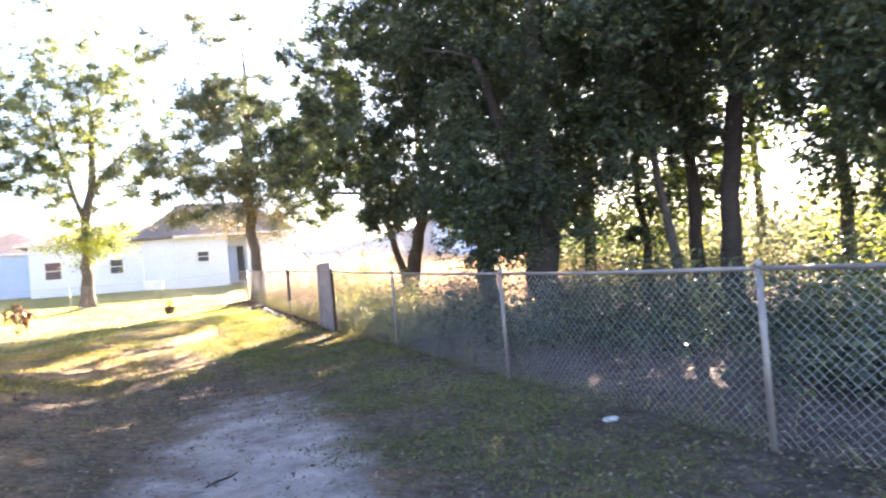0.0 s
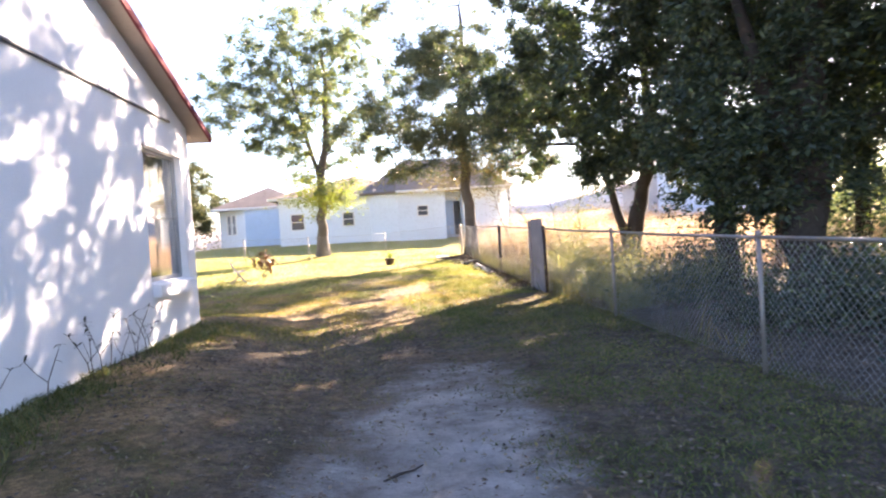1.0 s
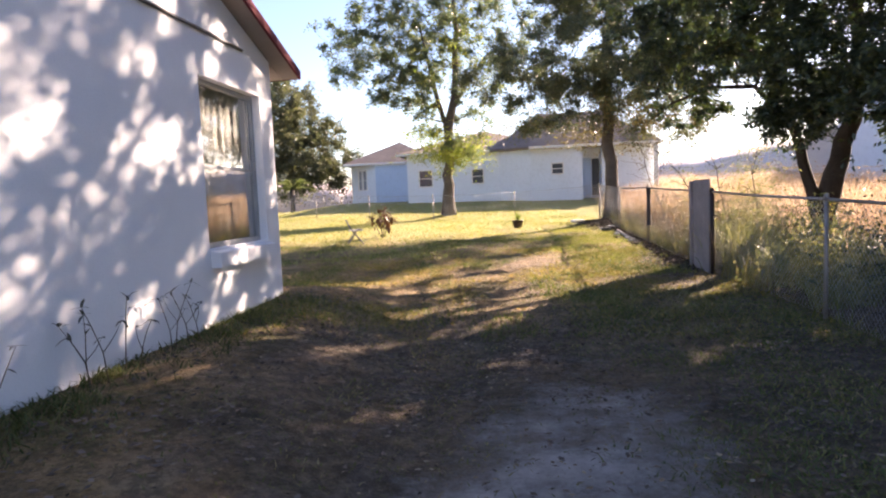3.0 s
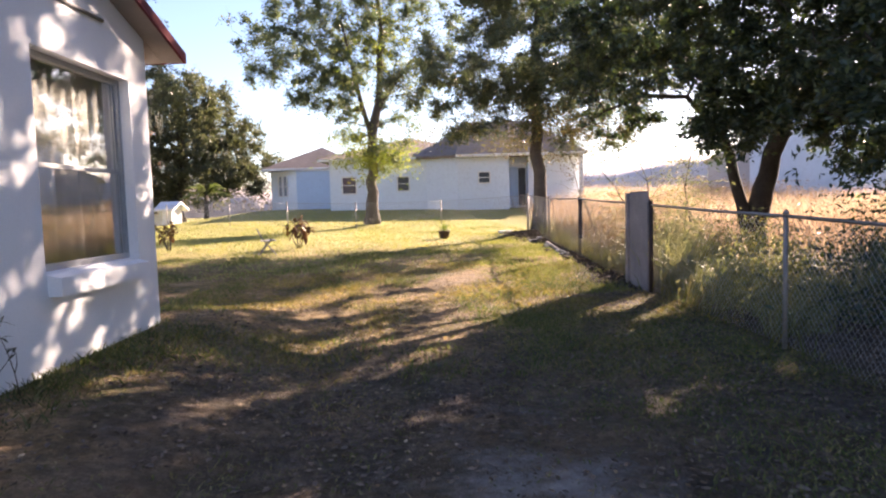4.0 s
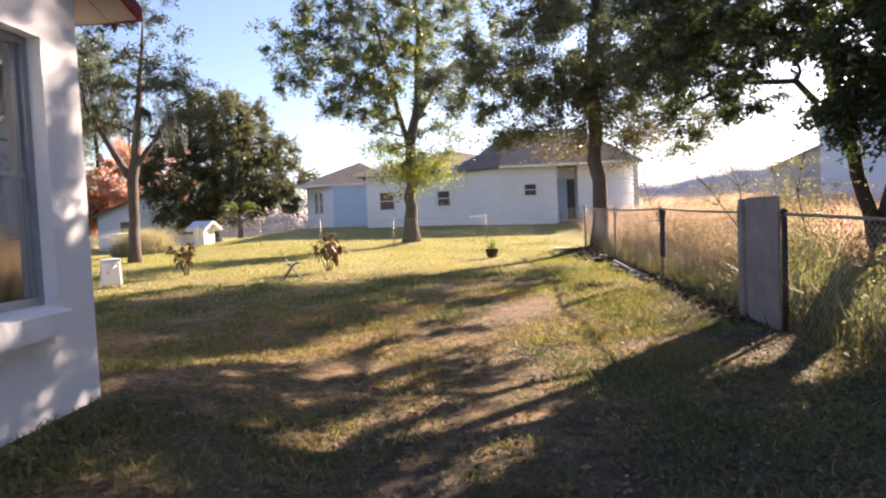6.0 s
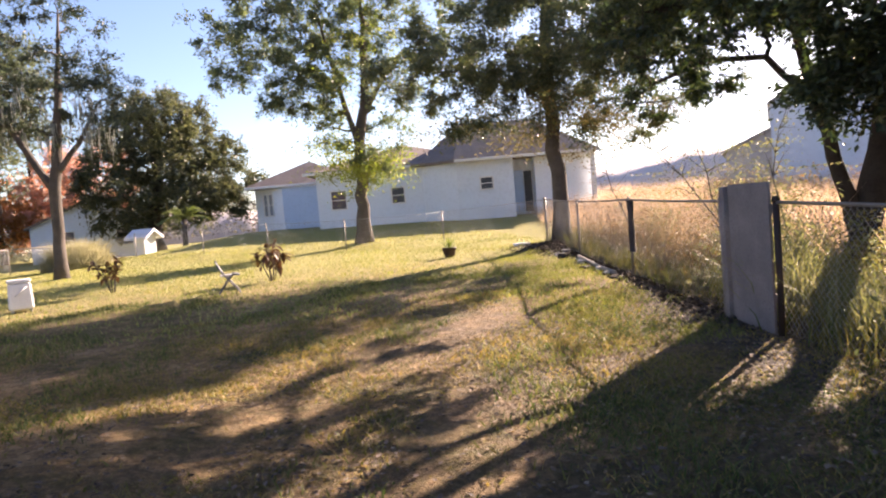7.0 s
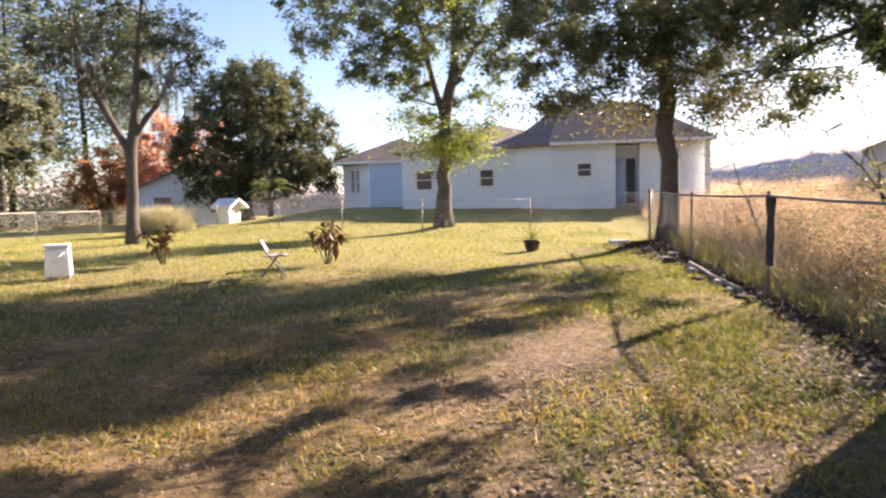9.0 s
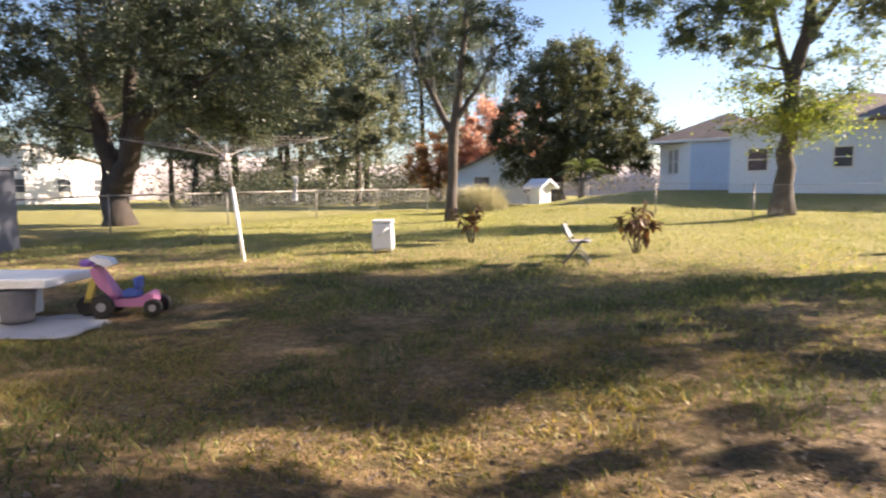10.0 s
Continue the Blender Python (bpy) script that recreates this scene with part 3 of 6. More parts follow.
def near_house():
    root = thing("house", Matrix.Translation((-0.42, 10.17, 0)) @ pose(0, 0, 0, 0, 0, -11.3), "white stucco block house with dark red roof edge", "house")
    W, D, slope, over = 8.0, 11.0, 0.335, 0.41
    eave = 2.97                      # top of the roof at the eave's edge
    under = eave - 0.09
    win = (-1.65, -0.33, 1.0, 2.58)
    part("wall", wall_with_window([win], -W, 0, -W / 2, under, slope, over, -0.2, 0), STUCCO, root, "white rough stucco gable wall")
    part("wall", boxes((-D, -0.2, -0.2, 0, -0.3, 2.92)), STUCCO, root)
    part("wall", boxes((-D, -0.2, -W, -W + 0.2, -0.3, 2.9)), STUCCO, root)
    part("wall", wall_with_window([], -W, 0, -W / 2, under, slope, over, -D - 0.2, -D), STUCCO, root)
    out = 0.22
    peak = eave + slope * (over + W / 2)
    for sgn in (1, -1):
        def yy(v):
            return v if sgn > 0 else -W - v
        bm = prism(bmesh.new(), [(yy(over - 0.02), eave), (yy(-W / 2), peak), (yy(-W / 2), peak - 0.05), (yy(over - 0.02), eave - 0.05)], "x", -D - out + 0.02, out - 0.02)
        part("roof", bm, REDROOF, root, "dark red shingle roof slope")
        bm = prism(bmesh.new(), [(yy(over), eave + 0.015), (yy(-W / 2), peak + 0.015), (yy(-W / 2), peak - 0.085), (yy(over), eave - 0.085)], "x", out - 0.018, out + 0.008)
        part("fascia", bm, REDTRIM, root, "dark red painted rake board")
        bm = prism(bmesh.new(), [(yy(over), eave - 0.085), (yy(-W / 2), peak - 0.085), (yy(-W / 2), peak - 0.07), (yy(over), eave - 0.07)], "x", 0.0, out - 0.018)
        part("soffit", bm, SOFFIT, root, "tan painted soffit under the rake")
        a, b = sorted((yy(over), yy(over - 0.022)))
        part("fascia", boxes((-D - out, out - 0.018, a, b, eave - 0.085, eave + 0.012)), REDTRIM, root)
        bm = prism(bmesh.new(), [(yy(over - 0.022), eave - 0.083), (yy(0.0), eave - 0.083 + slope * (over - 0.022)), (yy(0.0), eave - 0.068 + slope * (over - 0.022)), (yy(over - 0.022), eave - 0.068)], "x", -D, -0.002)
        part("soffit", bm, SOFFIT, root)
    # a dark cable across the gable, at the height of the eave
    part("cable", tubes(([(0.014, -W + 0.1, 2.96), (0.014, -W / 2, 2.965), (0.014, -2.2, 2.985), (0.014, -0.72, 2.99)], [0.016] * 4), seg=6), DARKMETAL, root, "dark cable run straight across the gable")
    wroot = part("window", boxes((-0.15, -0.09, win[0], win[0] + 0.045, win[2], win[3]), (-0.15, -0.09, win[1] - 0.045, win[1], win[2], win[3]), (-0.15, -0.09, win[0] + 0.045, win[1] - 0.045, win[3] - 0.045, win[3]), (-0.15, -0.09, win[0] + 0.045, win[1] - 0.045, win[2], win[2] + 0.05)), ALU, root, "single hung aluminium window in a deep reveal")
    mid = 1.77
    part("sash", boxes((-0.135, -0.105, win[0] + 0.05, win[1] - 0.05, mid - 0.018, mid + 0.018), bevel=0.004), ALU, wroot, "grey meeting rail")
    for z0, z1, x in ((mid + 0.018, win[3] - 0.045, -0.125), (win[2] + 0.05, mid - 0.018, -0.112)):
        part("sash", boxes((x - 0.012, x + 0.012, win[0] + 0.047, win[0] + 0.075, z0, z1)), ALU, wroot)
        part("sash", boxes((x - 0.012, x + 0.012, win[1] - 0.075, win[1] - 0.047, z0, z1)), ALU, wroot)
        pane = part("pane", boxes((x - 0.003, x + 0.003, win[0] + 0.075, win[1] - 0.075, z0, z1)), GLASS, wroot)
        pane.visible_shadow = False
    part("sill", prism(bmesh.new(), [(-0.09, 1.0), (0.1, 0.965), (0.1, 0.83), (-0.001 + 0.002, 0.83), (0.001, 0.9), (-0.09, 0.9)], "y", win[0] + 0.01, win[1] - 0.01), STUCCO, wroot, "thick sloping white masonry sill")
    bm = bmesh.new()
    n = 60
    for i in range(n):
        a, b = [win[0] - 0.1 + (win[1] - win[0] + 0.2) * k / n for k in (i, i + 1)]
        xa, xb = [-0.235 + 0.02 * math.sin(k * 0.9) + 0.008 * math.sin(k * 2.3) for k in (i, i + 1)]
        f = bm.faces.new([bm.verts.new(p) for p in ((xa, a, 0.9), (xb, b, 0.9), (xb, b, 2.7), (xa, a, 2.7))])
        f.smooth = True
    bmesh.ops.remove_doubles(bm, verts=bm.verts, dist=0.0001)
    bmesh.ops.solidify(bm, geom=bm.faces[:], thickness=0.004)
    tagged(part("curtain", bm, CURTAIN), "pale drawn curtain hanging behind the window", "curtain").matrix_world = root.matrix_world
    part("inner_wall", boxes((-2.6, -2.5, -3.0, -0.2, 0.0, 2.75), (-2.5, -0.2, -3.1, -3.0, 0.0, 2.75), (-2.6, -0.2, -3.1, -0.2, 2.75, 2.8), (-2.6, -0.2, -3.1, -0.2, 0.2, 0.25)), DARKROOM, root)
    return root


near_house()


# ---- chain-link fences ----
def chain_fence(label, stops, height, seed, dark_end=False, heavy=0.03, rail=0.016):
    """A run of posts at the stops (x, y), with a top rail and a woven mesh between each two."""
    rng = random.Random(seed)
    root = thing("chain_link_fence", pose(stops[0][0], stops[0][1], land(*stops[0])), label, "fence")
    inv = root.matrix_world.inverted()
    tops = []
    for i, (x, y) in enumerate(stops):
        z = land(x, y)
        h = height[i] if isinstance(height, (list, tuple)) else height
        r = heavy if i in (0, len(stops) - 1) else heavy * 0.72
        lean = (rng.uniform(-0.012, 0.012), rng.uniform(-0.012, 0.012))
        a, b = Vector((x, y, z - 0.1)), Vector((x + lean[0], y + lean[1], z + h))
        dark = dark_end and i == len(stops) - 1
        p = part("post", tubes(([inv @ a, inv @ b], [r, r]), seg=10), RUST if dark else GALV, root, "rusty black iron post" if dark else "")
        part("post_cap", tubes(([inv @ (b - Vector((0, 0, 0.03))), inv @ b, inv @ (b + Vector((0, 0, 0.025)))], [r * 1.25, r * 1.2, r * 0.5]), seg=10), RUST if dark else GALV, p)
        tops.append(b)
    for (x0, y0), (x1, y1), t0, t1 in zip(stops, stops[1:], tops, tops[1:]):
        r0, r1 = t0 - Vector((0, 0, 0.035)), t1 - Vector((0, 0, 0.035))
        mid = (r0 + r1) / 2 - Vector((0, 0, 0.012))
        part("top_rail", tubes(([inv @ r0, inv @ mid, inv @ r1], [rail] * 3), seg=8), GALV if rail > 0.01 else WIRE, root)
        span = math.hypot(x1 - x0, y1 - y0)
        way = Vector((x1 - x0, y1 - y0, 0)) / span
        nrm = Vector((way.y, -way.x, 0)) * 0.022
        cell = 0.074 if span < 3.9 and y0 < 22 else 0.1
        bm = bmesh.new()

        def bottom(s):
            return land(x0 + way.x * s, y0 + way.y * s) + 0.03

        def top(s):
            u = s / span
            return r0.z * (1 - u) + r1.z * u - 0.02
        H = 1.16
        wires = []
        k = -int(H / cell) - 1
        while k * cell < span:
            for sign in (1, -1):
                s0 = k * cell
                # rises by H while it goes H along, cut at the ends of the panel
                a, b = max(0.0, s0), min(span, s0 + H)
                if b - a > 0.03:
                    u0, u1 = (a - s0) / H, (b - s0) / H
                    if sign < 0:
                        u0, u1 = 1 - u0, 1 - u1
                    wires.append((a, u0, b, u1, sign))
            k += 1
        for a, u0, b, u1, sign in wires:
            pts = []
            steps = 4 if y0 < 13 else 2
            for q in range(steps + 1):
                s = a + (b - a) * q / steps
                u = u0 + (u1 - u0) * q / steps
                zb, zt = bottom(s), top(s)
                sag = 0.012 * math.sin(s * 2.1 + seed) * math.sin(u * 3.1)
                pts.append(inv @ (Vector((x0, y0, 0)) + way * s + nrm * (1 + 0.08 * sign) + nrm.normalized() * sag + Vector((0, 0, zb + (zt - zb) * u))))
            tube(bm, pts, [0.0019] * (steps + 1), 3)
        part("mesh", bm, WIRE, root, "woven galvanised wire mesh")
    return root


RIGHT = [(3.2, -1.4), (3.81, 1.98), (4.44, 5.11), (5.23, 8.67), (5.735, 11.91)]
chain_fence("galvanised chain-link fence running along the track", RIGHT, [1.16, 1.16, 1.18, 1.24, 1.29], 1, True)
BEYOND = [(5.9, 12.95), (6.36, 15.88), (7.0, 19.4), (7.62, 23.0)]
chain_fence("chain-link fence between lawn and dry field", BEYOND, [1.27, 1.25, 1.19, 1.22], 2)
BACK = [(7.62, 23.0), (5.65, 27.6), (2.35, 27.5), (-0.25, 29.2), (-2.7, 31.0), (-6.0, 34.6), (-9.3, 38.6)]
chain_fence("low chain-link fence at the back of the lawn", BACK, [1.22, 1.0, 1.0, 1.0, 1.0, 1.0, 1.0], 3, False, 0.026, 0.005)
chain_fence("galvanised chain-link fence at the side of the lawn", [(-9.4, 38.9), (-11.2, 35.6), (-11.7, 32.0), (-12.1, 28.3), (-12.6, 24.4), (-13.0, 20.6), (-13.4, 16.9)], 1.08, 4, False, 0.03, 0.024)


def board_panel():
    a, b = Vector((5.755, 11.99)), Vector((5.895, 12.87))
    way = (b - a).normalized()
    root = thing("wooden_gate_panel", pose(a.x, a.y, land(a.x, a.y), 0, 0, math.degrees(math.atan2(way.y, way.x))), "weathered dark grey board panel standing in the fence line", "gate")
    rng = random.Random(5)
    s = 0.0
    for k, w in enumerate((0.3, 0.27, 0.19)):
        h = 1.45 + rng.uniform(-0.006, 0.006)
        l, r = (0.03 if k == 0 else 0.003), (0.03 if k == 2 else 0.003)
        bm = prism(bmesh.new(), [(s, -0.06), (s + w - 0.002, -0.06), (s + w - 0.002, h - r), (s + w - 0.002 - r * 0.3, h - r * 0.3), (s + w - 0.002 - r, h), (s + l, h), (s + l * 0.3, h - l * 0.3), (s, h - l)], "y", 0.006 + rng.uniform(-0.002, 0.002), 0.032)
        part("board", bm, BOARD, root)
        s += w
    for z in (0.3, 1.15):
        part("rail", boxes((0.01, 0.75, -0.034, 0.004, z, z + 0.085), bevel=0.004), BOARD, root)
    part("post", boxes((0.805, 0.9, -0.03, 0.06, -0.1, 1.44), bevel=0.006), BOARD, root)
    return root


board_panel()


def hung_cloth():
    x, y = 6.36, 15.88
    bm = bmesh.new()
    rows = 9
    for i in range(rows):
        z = 1.2 - i * 0.1
        w = 0.085 + 0.008 * math.sin(i * 1.7) - 0.003 * i
        ring = [bm.verts.new((0.02 + w * 0.45 * math.cos(a) + 0.012 * math.sin(3 * a + i * 0.5), -0.03 + w * math.sin(a), z)) for a in (2 * math.pi * k / 10 for k in range(10))]
        if i:
            for k in range(10):
                bm.faces.new((last[k], last[(k + 1) % 10], ring[(k + 1) % 10], ring[k])).smooth = True
        else:
            bm.faces.new(ring)
        last = ring
    bm.faces.new(list(reversed(last)))
    ob = part("hanging_cloth", bm, CLOTH)
    ob.matrix_world = pose(x - 0.03, y - 0.02, land(x, y))
    tagged(ob, "dark limp cloth hanging from a fence post", "cloth")


hung_cloth()


# ---- trees of the lawn ----
first_tree = tree("lawn_tree", 3.05, 28.6, [
    ([(0, 0, 0), (0.05, 0, 1.2), (0.1, 0, 2.4), (0.2, 0, 3.6), (0.45, 0, 5.2), (0.6, 0.1, 7.4), (0.5, 0.2, 9.4)], [0.3, 0.22, 0.2, 0.19, 0.15, 0.1, 0.04]),
    ([(0.15, 0, 3.0), (-0.15, 0, 4.2), (-0.5, 0.1, 5.8), (-0.9, 0.2, 7.8)], [0.11, 0.1, 0.08, 0.03]),
    ([(0.35, 0, 4.4), (1.1, 0.1, 5.6), (2.0, 0, 6.6)], [0.1, 0.08, 0.04])],
    [(-0.6, 0, 7.6, 3.6, 3.2, 2.4, 4), (1.6, 0.2, 7.4, 3.2, 2.8, 2.4, 2.4), (-2.8, 0, 6.8, 2.4, 2.0, 1.8, 2.4), (0.1, 0, 10.2, 3.4, 3.0, 2.0, 2.6), (0.1, -0.1, 2.8, 1.5, 1.3, 1.0, 0.3), (2.3, 0, 5.6, 1.3, 1.0, 0.7, 0.5), (-1.6, 0, 5.2, 1.5, 1.2, 1.0, 1.0), (-1.0, 0.2, 4.3, 1.2, 1.1, 0.7, 0.5), (1.2, 0.2, 4.4, 1.1, 1.0, 0.8, 0.5)],
    90000, 0.105, BARKGREY, GREYLEAF, "tall grey-trunked tree with airy yellow-green leaves", 11, "trees on the lawn", 420, 0.04, 0.2)
low_leaves(first_tree, 311, [(0.1, -0.1, 2.5, 1.5, 1.2, 0.8), (-0.4, 0, 2.9, 1.4, 1.1, 0.7), (0.6, 0, 2.8, 1.1, 1.0, 0.7), (0.3, 0, 5.5, 1.6, 1.5, 2.2), (0.4, 0, 7.5, 1.8, 1.6, 2.0)], 8500, 0.11, YELLOWLEAF, "yellow-green leaves close to the trunk")
second_tree = tree("lawn_tree", 7.75, 22.2, [
    ([(0, 0, 0), (0.02, 0, 1.2), (-0.08, 0, 3.0), (-0.05, 0.1, 5.0), (0.1, 0, 7.0), (0.1, 0, 9.0)], [0.25, 0.2, 0.18, 0.16, 0.11, 0.04])],
    [(0, 0, 5.8, 3.8, 3.4, 2.0, 4), (-2.2, 0, 4.8, 2.4, 2.4, 1.3, 2.2), (2.4, -0.4, 4.6, 2.8, 2.4, 1.4, 2.2), (0, 0, 8.2, 4.0, 3.4, 2.2, 3.5), (1.7, -1.7, 6.0, 1.5, 1.4, 1.0, 1.5), (-0.4, 0.3, 6.9, 1.5, 1.5, 1.0, 2.6), (1.6, -0.5, 3.6, 1.8, 1.4, 1.0, 1.0), (-1.9, -0.3, 3.9, 2.1, 1.5, 1.2, 1.2), (0.3, -1.6, 4.7, 1.8, 1.6, 0.9, 1.8)],
    140000, 0.092, BARKGREY, CORNERLEAF, "slender oak with small drooping leaves at the fence corner", 12, "trees on the lawn", 460, 0.032, 0.2)
low_leaves(second_tree, 312, [(-1.3, -0.2, 2.9, 1.6, 1.2, 0.8), (0.8, -0.3, 2.9, 1.3, 1.1, 0.8), (1.8, -0.4, 3.1, 1.2, 1.0, 0.7), (-0.2, 0, 3.2, 1.4, 1.1, 0.7)], 7500, 0.085, OLIVELEAF, "sparse olive-tan hanging leaves low on the tree")
moss_tree = tree("lawn_tree", -6.1, 27.2, [
    ([(0, 0, 0), (0.02, 0, 1.4), (0.12, 0, 2.8), (0.3, 0, 4.2), (0.5, 0.1, 6.0), (0.7, 0.1, 7.8)], [0.19, 0.16, 0.17, 0.13, 0.08, 0.03]),
    ([(0.1, 0, 2.6), (-0.5, 0, 3.7), (-1.2, 0.1, 5.0), (-1.5, 0.2, 6.8)], [0.12, 0.1, 0.07, 0.03]),
    ([(0.15, 0, 3.0), (0.9, 0, 4.0), (1.6, 0, 5.2)], [0.09, 0.07, 0.03])],
    [(0, 0, 5.6, 2.3, 2.2, 1.7, 3), (-1.6, 0, 5.6, 1.6, 1.6, 1.4, 1.5), (1.5, 0, 5.6, 1.5, 1.5, 1.5, 1.4), (0.2, 0, 7.6, 1.8, 1.8, 1.2, 2)],
    24000, 0.1, BARKGREY, OAKLEAF, "small grey-trunked tree with sparse dark crown", 13, "trees on the lawn", 150, 0.045, 0.2)
hanging_moss(moss_tree, 313, [(-1.4, 0, 4.6, 0.9), (0.2, 0, 4.4, 1.0), (1.3, 0, 4.5, 0.9), (-0.5, 0.2, 5.2, 1.2), (0.9, 0, 5.4, 1.0)])
tree("oak_tree", -16.6, 23.6, [
    ([(0, 0, 0), (0, 0, 1.3), (-0.3, 0, 2.2), (-0.8, 0, 3.6), (-1.3, 0, 5.6), (-1.6, 0, 8)], [0.5, 0.4, 0.31, 0.25, 0.16, 0.05]),
    ([(0.1, 0, 1.1), (0.5, 0, 2.1), (1.2, 0, 3.2), (2.8, 0, 4.0), (4.4, 0, 4.6)], [0.36, 0.32, 0.26, 0.16, 0.06]),
    ([(0.3, 0, 1.8), (0.5, 0.2, 3.6), (0.7, 0.3, 6.0), (0.8, 0.4, 8.5)], [0.25, 0.22, 0.15, 0.05])],
    [(0, 0, 6.4, 5.4, 5.0, 2.8, 4), (4.4, 0, 5.4, 4.2, 3.4, 2.4, 3.2), (-4.6, 0, 4.6, 3.4, 3.4, 2.0, 2.2), (1.0, 0, 9.2, 4.6, 4.4, 2.2, 2), (3.4, 2.2, 3.7, 2.0, 1.8, 1.0, 1.5)],
    100000, 0.15, BARK, OAKLEAF, "broad live oak with two dark trunks", 14, "", 420, 0.07, 0.2)
tree("round_oak", -8.4, 48.0, [
    ([(0, 0, 0), (0, 0, 2.4), (0.4, 0, 4.5), (0.3, 0, 8.0)], [0.5, 0.4, 0.3, 0.1])],
    [(0.9, 0, 5.2, 4.7, 4.9, 3.8, 4), (-1.6, 0, 3.8, 2.7, 3.0, 2.8, 1.3), (3.4, 0, 4.2, 3.2, 3.0, 2.8, 1.6), (0.6, 0, 8.0, 3.5, 3.6, 2.0, 1.8)],
    95000, 0.2, BARK, ROUNDLEAF, "dense round dark green oak beyond the lawn", 15, "", 520, 0.06, 0.17)
tree("red_maple", -15.6, 57.0, [
    ([(0, 0, 0), (0, 0, 1.6), (0.2, 0, 3.2), (0.2, 0, 5.0)], [0.2, 0.16, 0.1, 0.04])],
    [(0, 0, 4.8, 4.0, 3.4, 3.2, 3), (-2.8, 0, 3.8, 2.8, 2.4, 2.4, 1.2), (1.2, 0, 6.8, 2.8, 2.4, 2.0, 1)],
    24000, 0.25, BARKGREY, MAPLELEAF, "red maple in autumn colour beyond the fence", 16, "", 120, 0.05, 0.24)
tree("orange_maple", -20.6, 56.0, [
    ([(0, 0, 0), (0, 0, 1.6), (0.2, 0, 3.2), (0.2, 0, 5.0)], [0.2, 0.16, 0.1, 0.04])],
    [(0, 0, 3.2, 3.0, 2.6, 2.2, 3), (1.8, 0, 2.8, 1.8, 1.8, 1.5, 1)],
    7500, 0.3, BARKGREY, ORANGELEAF, "orange-brown young maple beyond the fence", 17, "", 50, 0.05, 0.36)

# ---- the wood beyond the track's fence ----
WOOD = "trees of the shady wood"
tree("wood_tree", 9.45, 14.75, [
    ([(0, 0, 0), (0.05, 0, 0.6), (0.35, -0.1, 1.6), (0.6, -0.2, 2.8), (0.5, -0.3, 4.4), (0.4, -0.3, 7.0)], [0.27, 0.23, 0.18, 0.15, 0.11, 0.04]),
    ([(0, 0, 0.45), (-0.2, 0.1, 1.3), (-0.5, 0.15, 2.4), (-0.8, 0.2, 3.8), (-1.2, 0.2, 5.4)], [0.13, 0.11, 0.09, 0.07, 0.03]),
    ([(0.55, -0.2, 2.6), (-0.4, 0.1, 3.6), (-1.8, 0.5, 4.1), (-3.0, 0.9, 4.0)], [0.11, 0.09, 0.06, 0.02]),
    ([(-0.5, 0.15, 2.4), (-1.1, 0.4, 3.2), (-1.8, 0.9, 3.3), (-2.3, 1.6, 3.1), (-2.5, 2.5, 2.8)], [0.06, 0.05, 0.036, 0.024, 0.01])],
    [(-0.8, -1.2, 5.4, 3.3, 3.4, 2.3, 6.2), (-2.2, -0.6, 4.0, 2.0, 2.2, 1.4, 4.2), (-2.3, 1.2, 4.6, 2.0, 1.7, 1.1, 2.4), (1.4, -1.6, 5.2, 1.8, 1.8, 1.6, 2.4), (0.6, -0.6, 7.8, 3.6, 3.6, 2.0, 5.5), (0.2, -1.6, 2.9, 1.6, 1.8, 0.9, 1), (-1.8, -2.5, 5.4, 2.5, 2.3, 2.0, 5.6), (-1.2, -1.9, 2.7, 1.1, 1.1, 0.7, 0.8), (-1.3, -2.1, 3.3, 1.6, 1.4, 0.9, 2.4), (1.2, -1.5, 3.0, 1.9, 1.8, 1.0, 2.2), (-0.6, 2.7, 5.0, 2.6, 2.0, 1.3, 0.9), (-1.55, -1.75, 2.55, 0.75, 0.75, 0.65, 2.3), (0.3, -0.9, 6.8, 1.7, 1.7, 1.1, 2.0), (-0.6, 1.6, 7.1, 1.7, 1.5, 1.5, 2.7), (0.6, -2.2, 2.3, 1.2, 1.0, 0.6, 1.6), (-2.1, 0.7, 3.1, 1.0, 0.9, 0.4, 0.42), (-2.0, 2.2, 3.0, 1.0, 0.9, 0.4, 0.38), (-1.7, 1.4, 3.7, 1.5, 1.5, 0.5, 0.35)],
    165000, 0.095, BARK, DARKLEAF, "forked tree with heavy dark crown over the fence", 21, WOOD, 800, 0.034, 0.165)
tree("wood_tree", 9.0, 10.7, [
    ([(0, 0, 0), (-0.05, 0, 1.5), (-0.25, 0, 3.0), (-0.3, 0, 5.0), (-0.2, 0, 8.0)], [0.22, 0.19, 0.16, 0.12, 0.05])],
    [(0, 0, 5.6, 2.8, 2.8, 1.9, 6), (-1.4, -0.4, 4.0, 1.8, 2.0, 1.3, 1.5), (0.2, 0, 8.0, 3.0, 3.0, 2.0, 3.4), (-0.6, -0.6, 2.4, 1.6, 1.6, 0.9, 1.0), (0.2, 1.9, 7.2, 2.2, 2.0, 1.6, 3.2)],
    74000, 0.1, BARK, DARKLEAF, "dark-trunked tree with low dark leaves", 22, WOOD, 330, 0.035, 0.19)
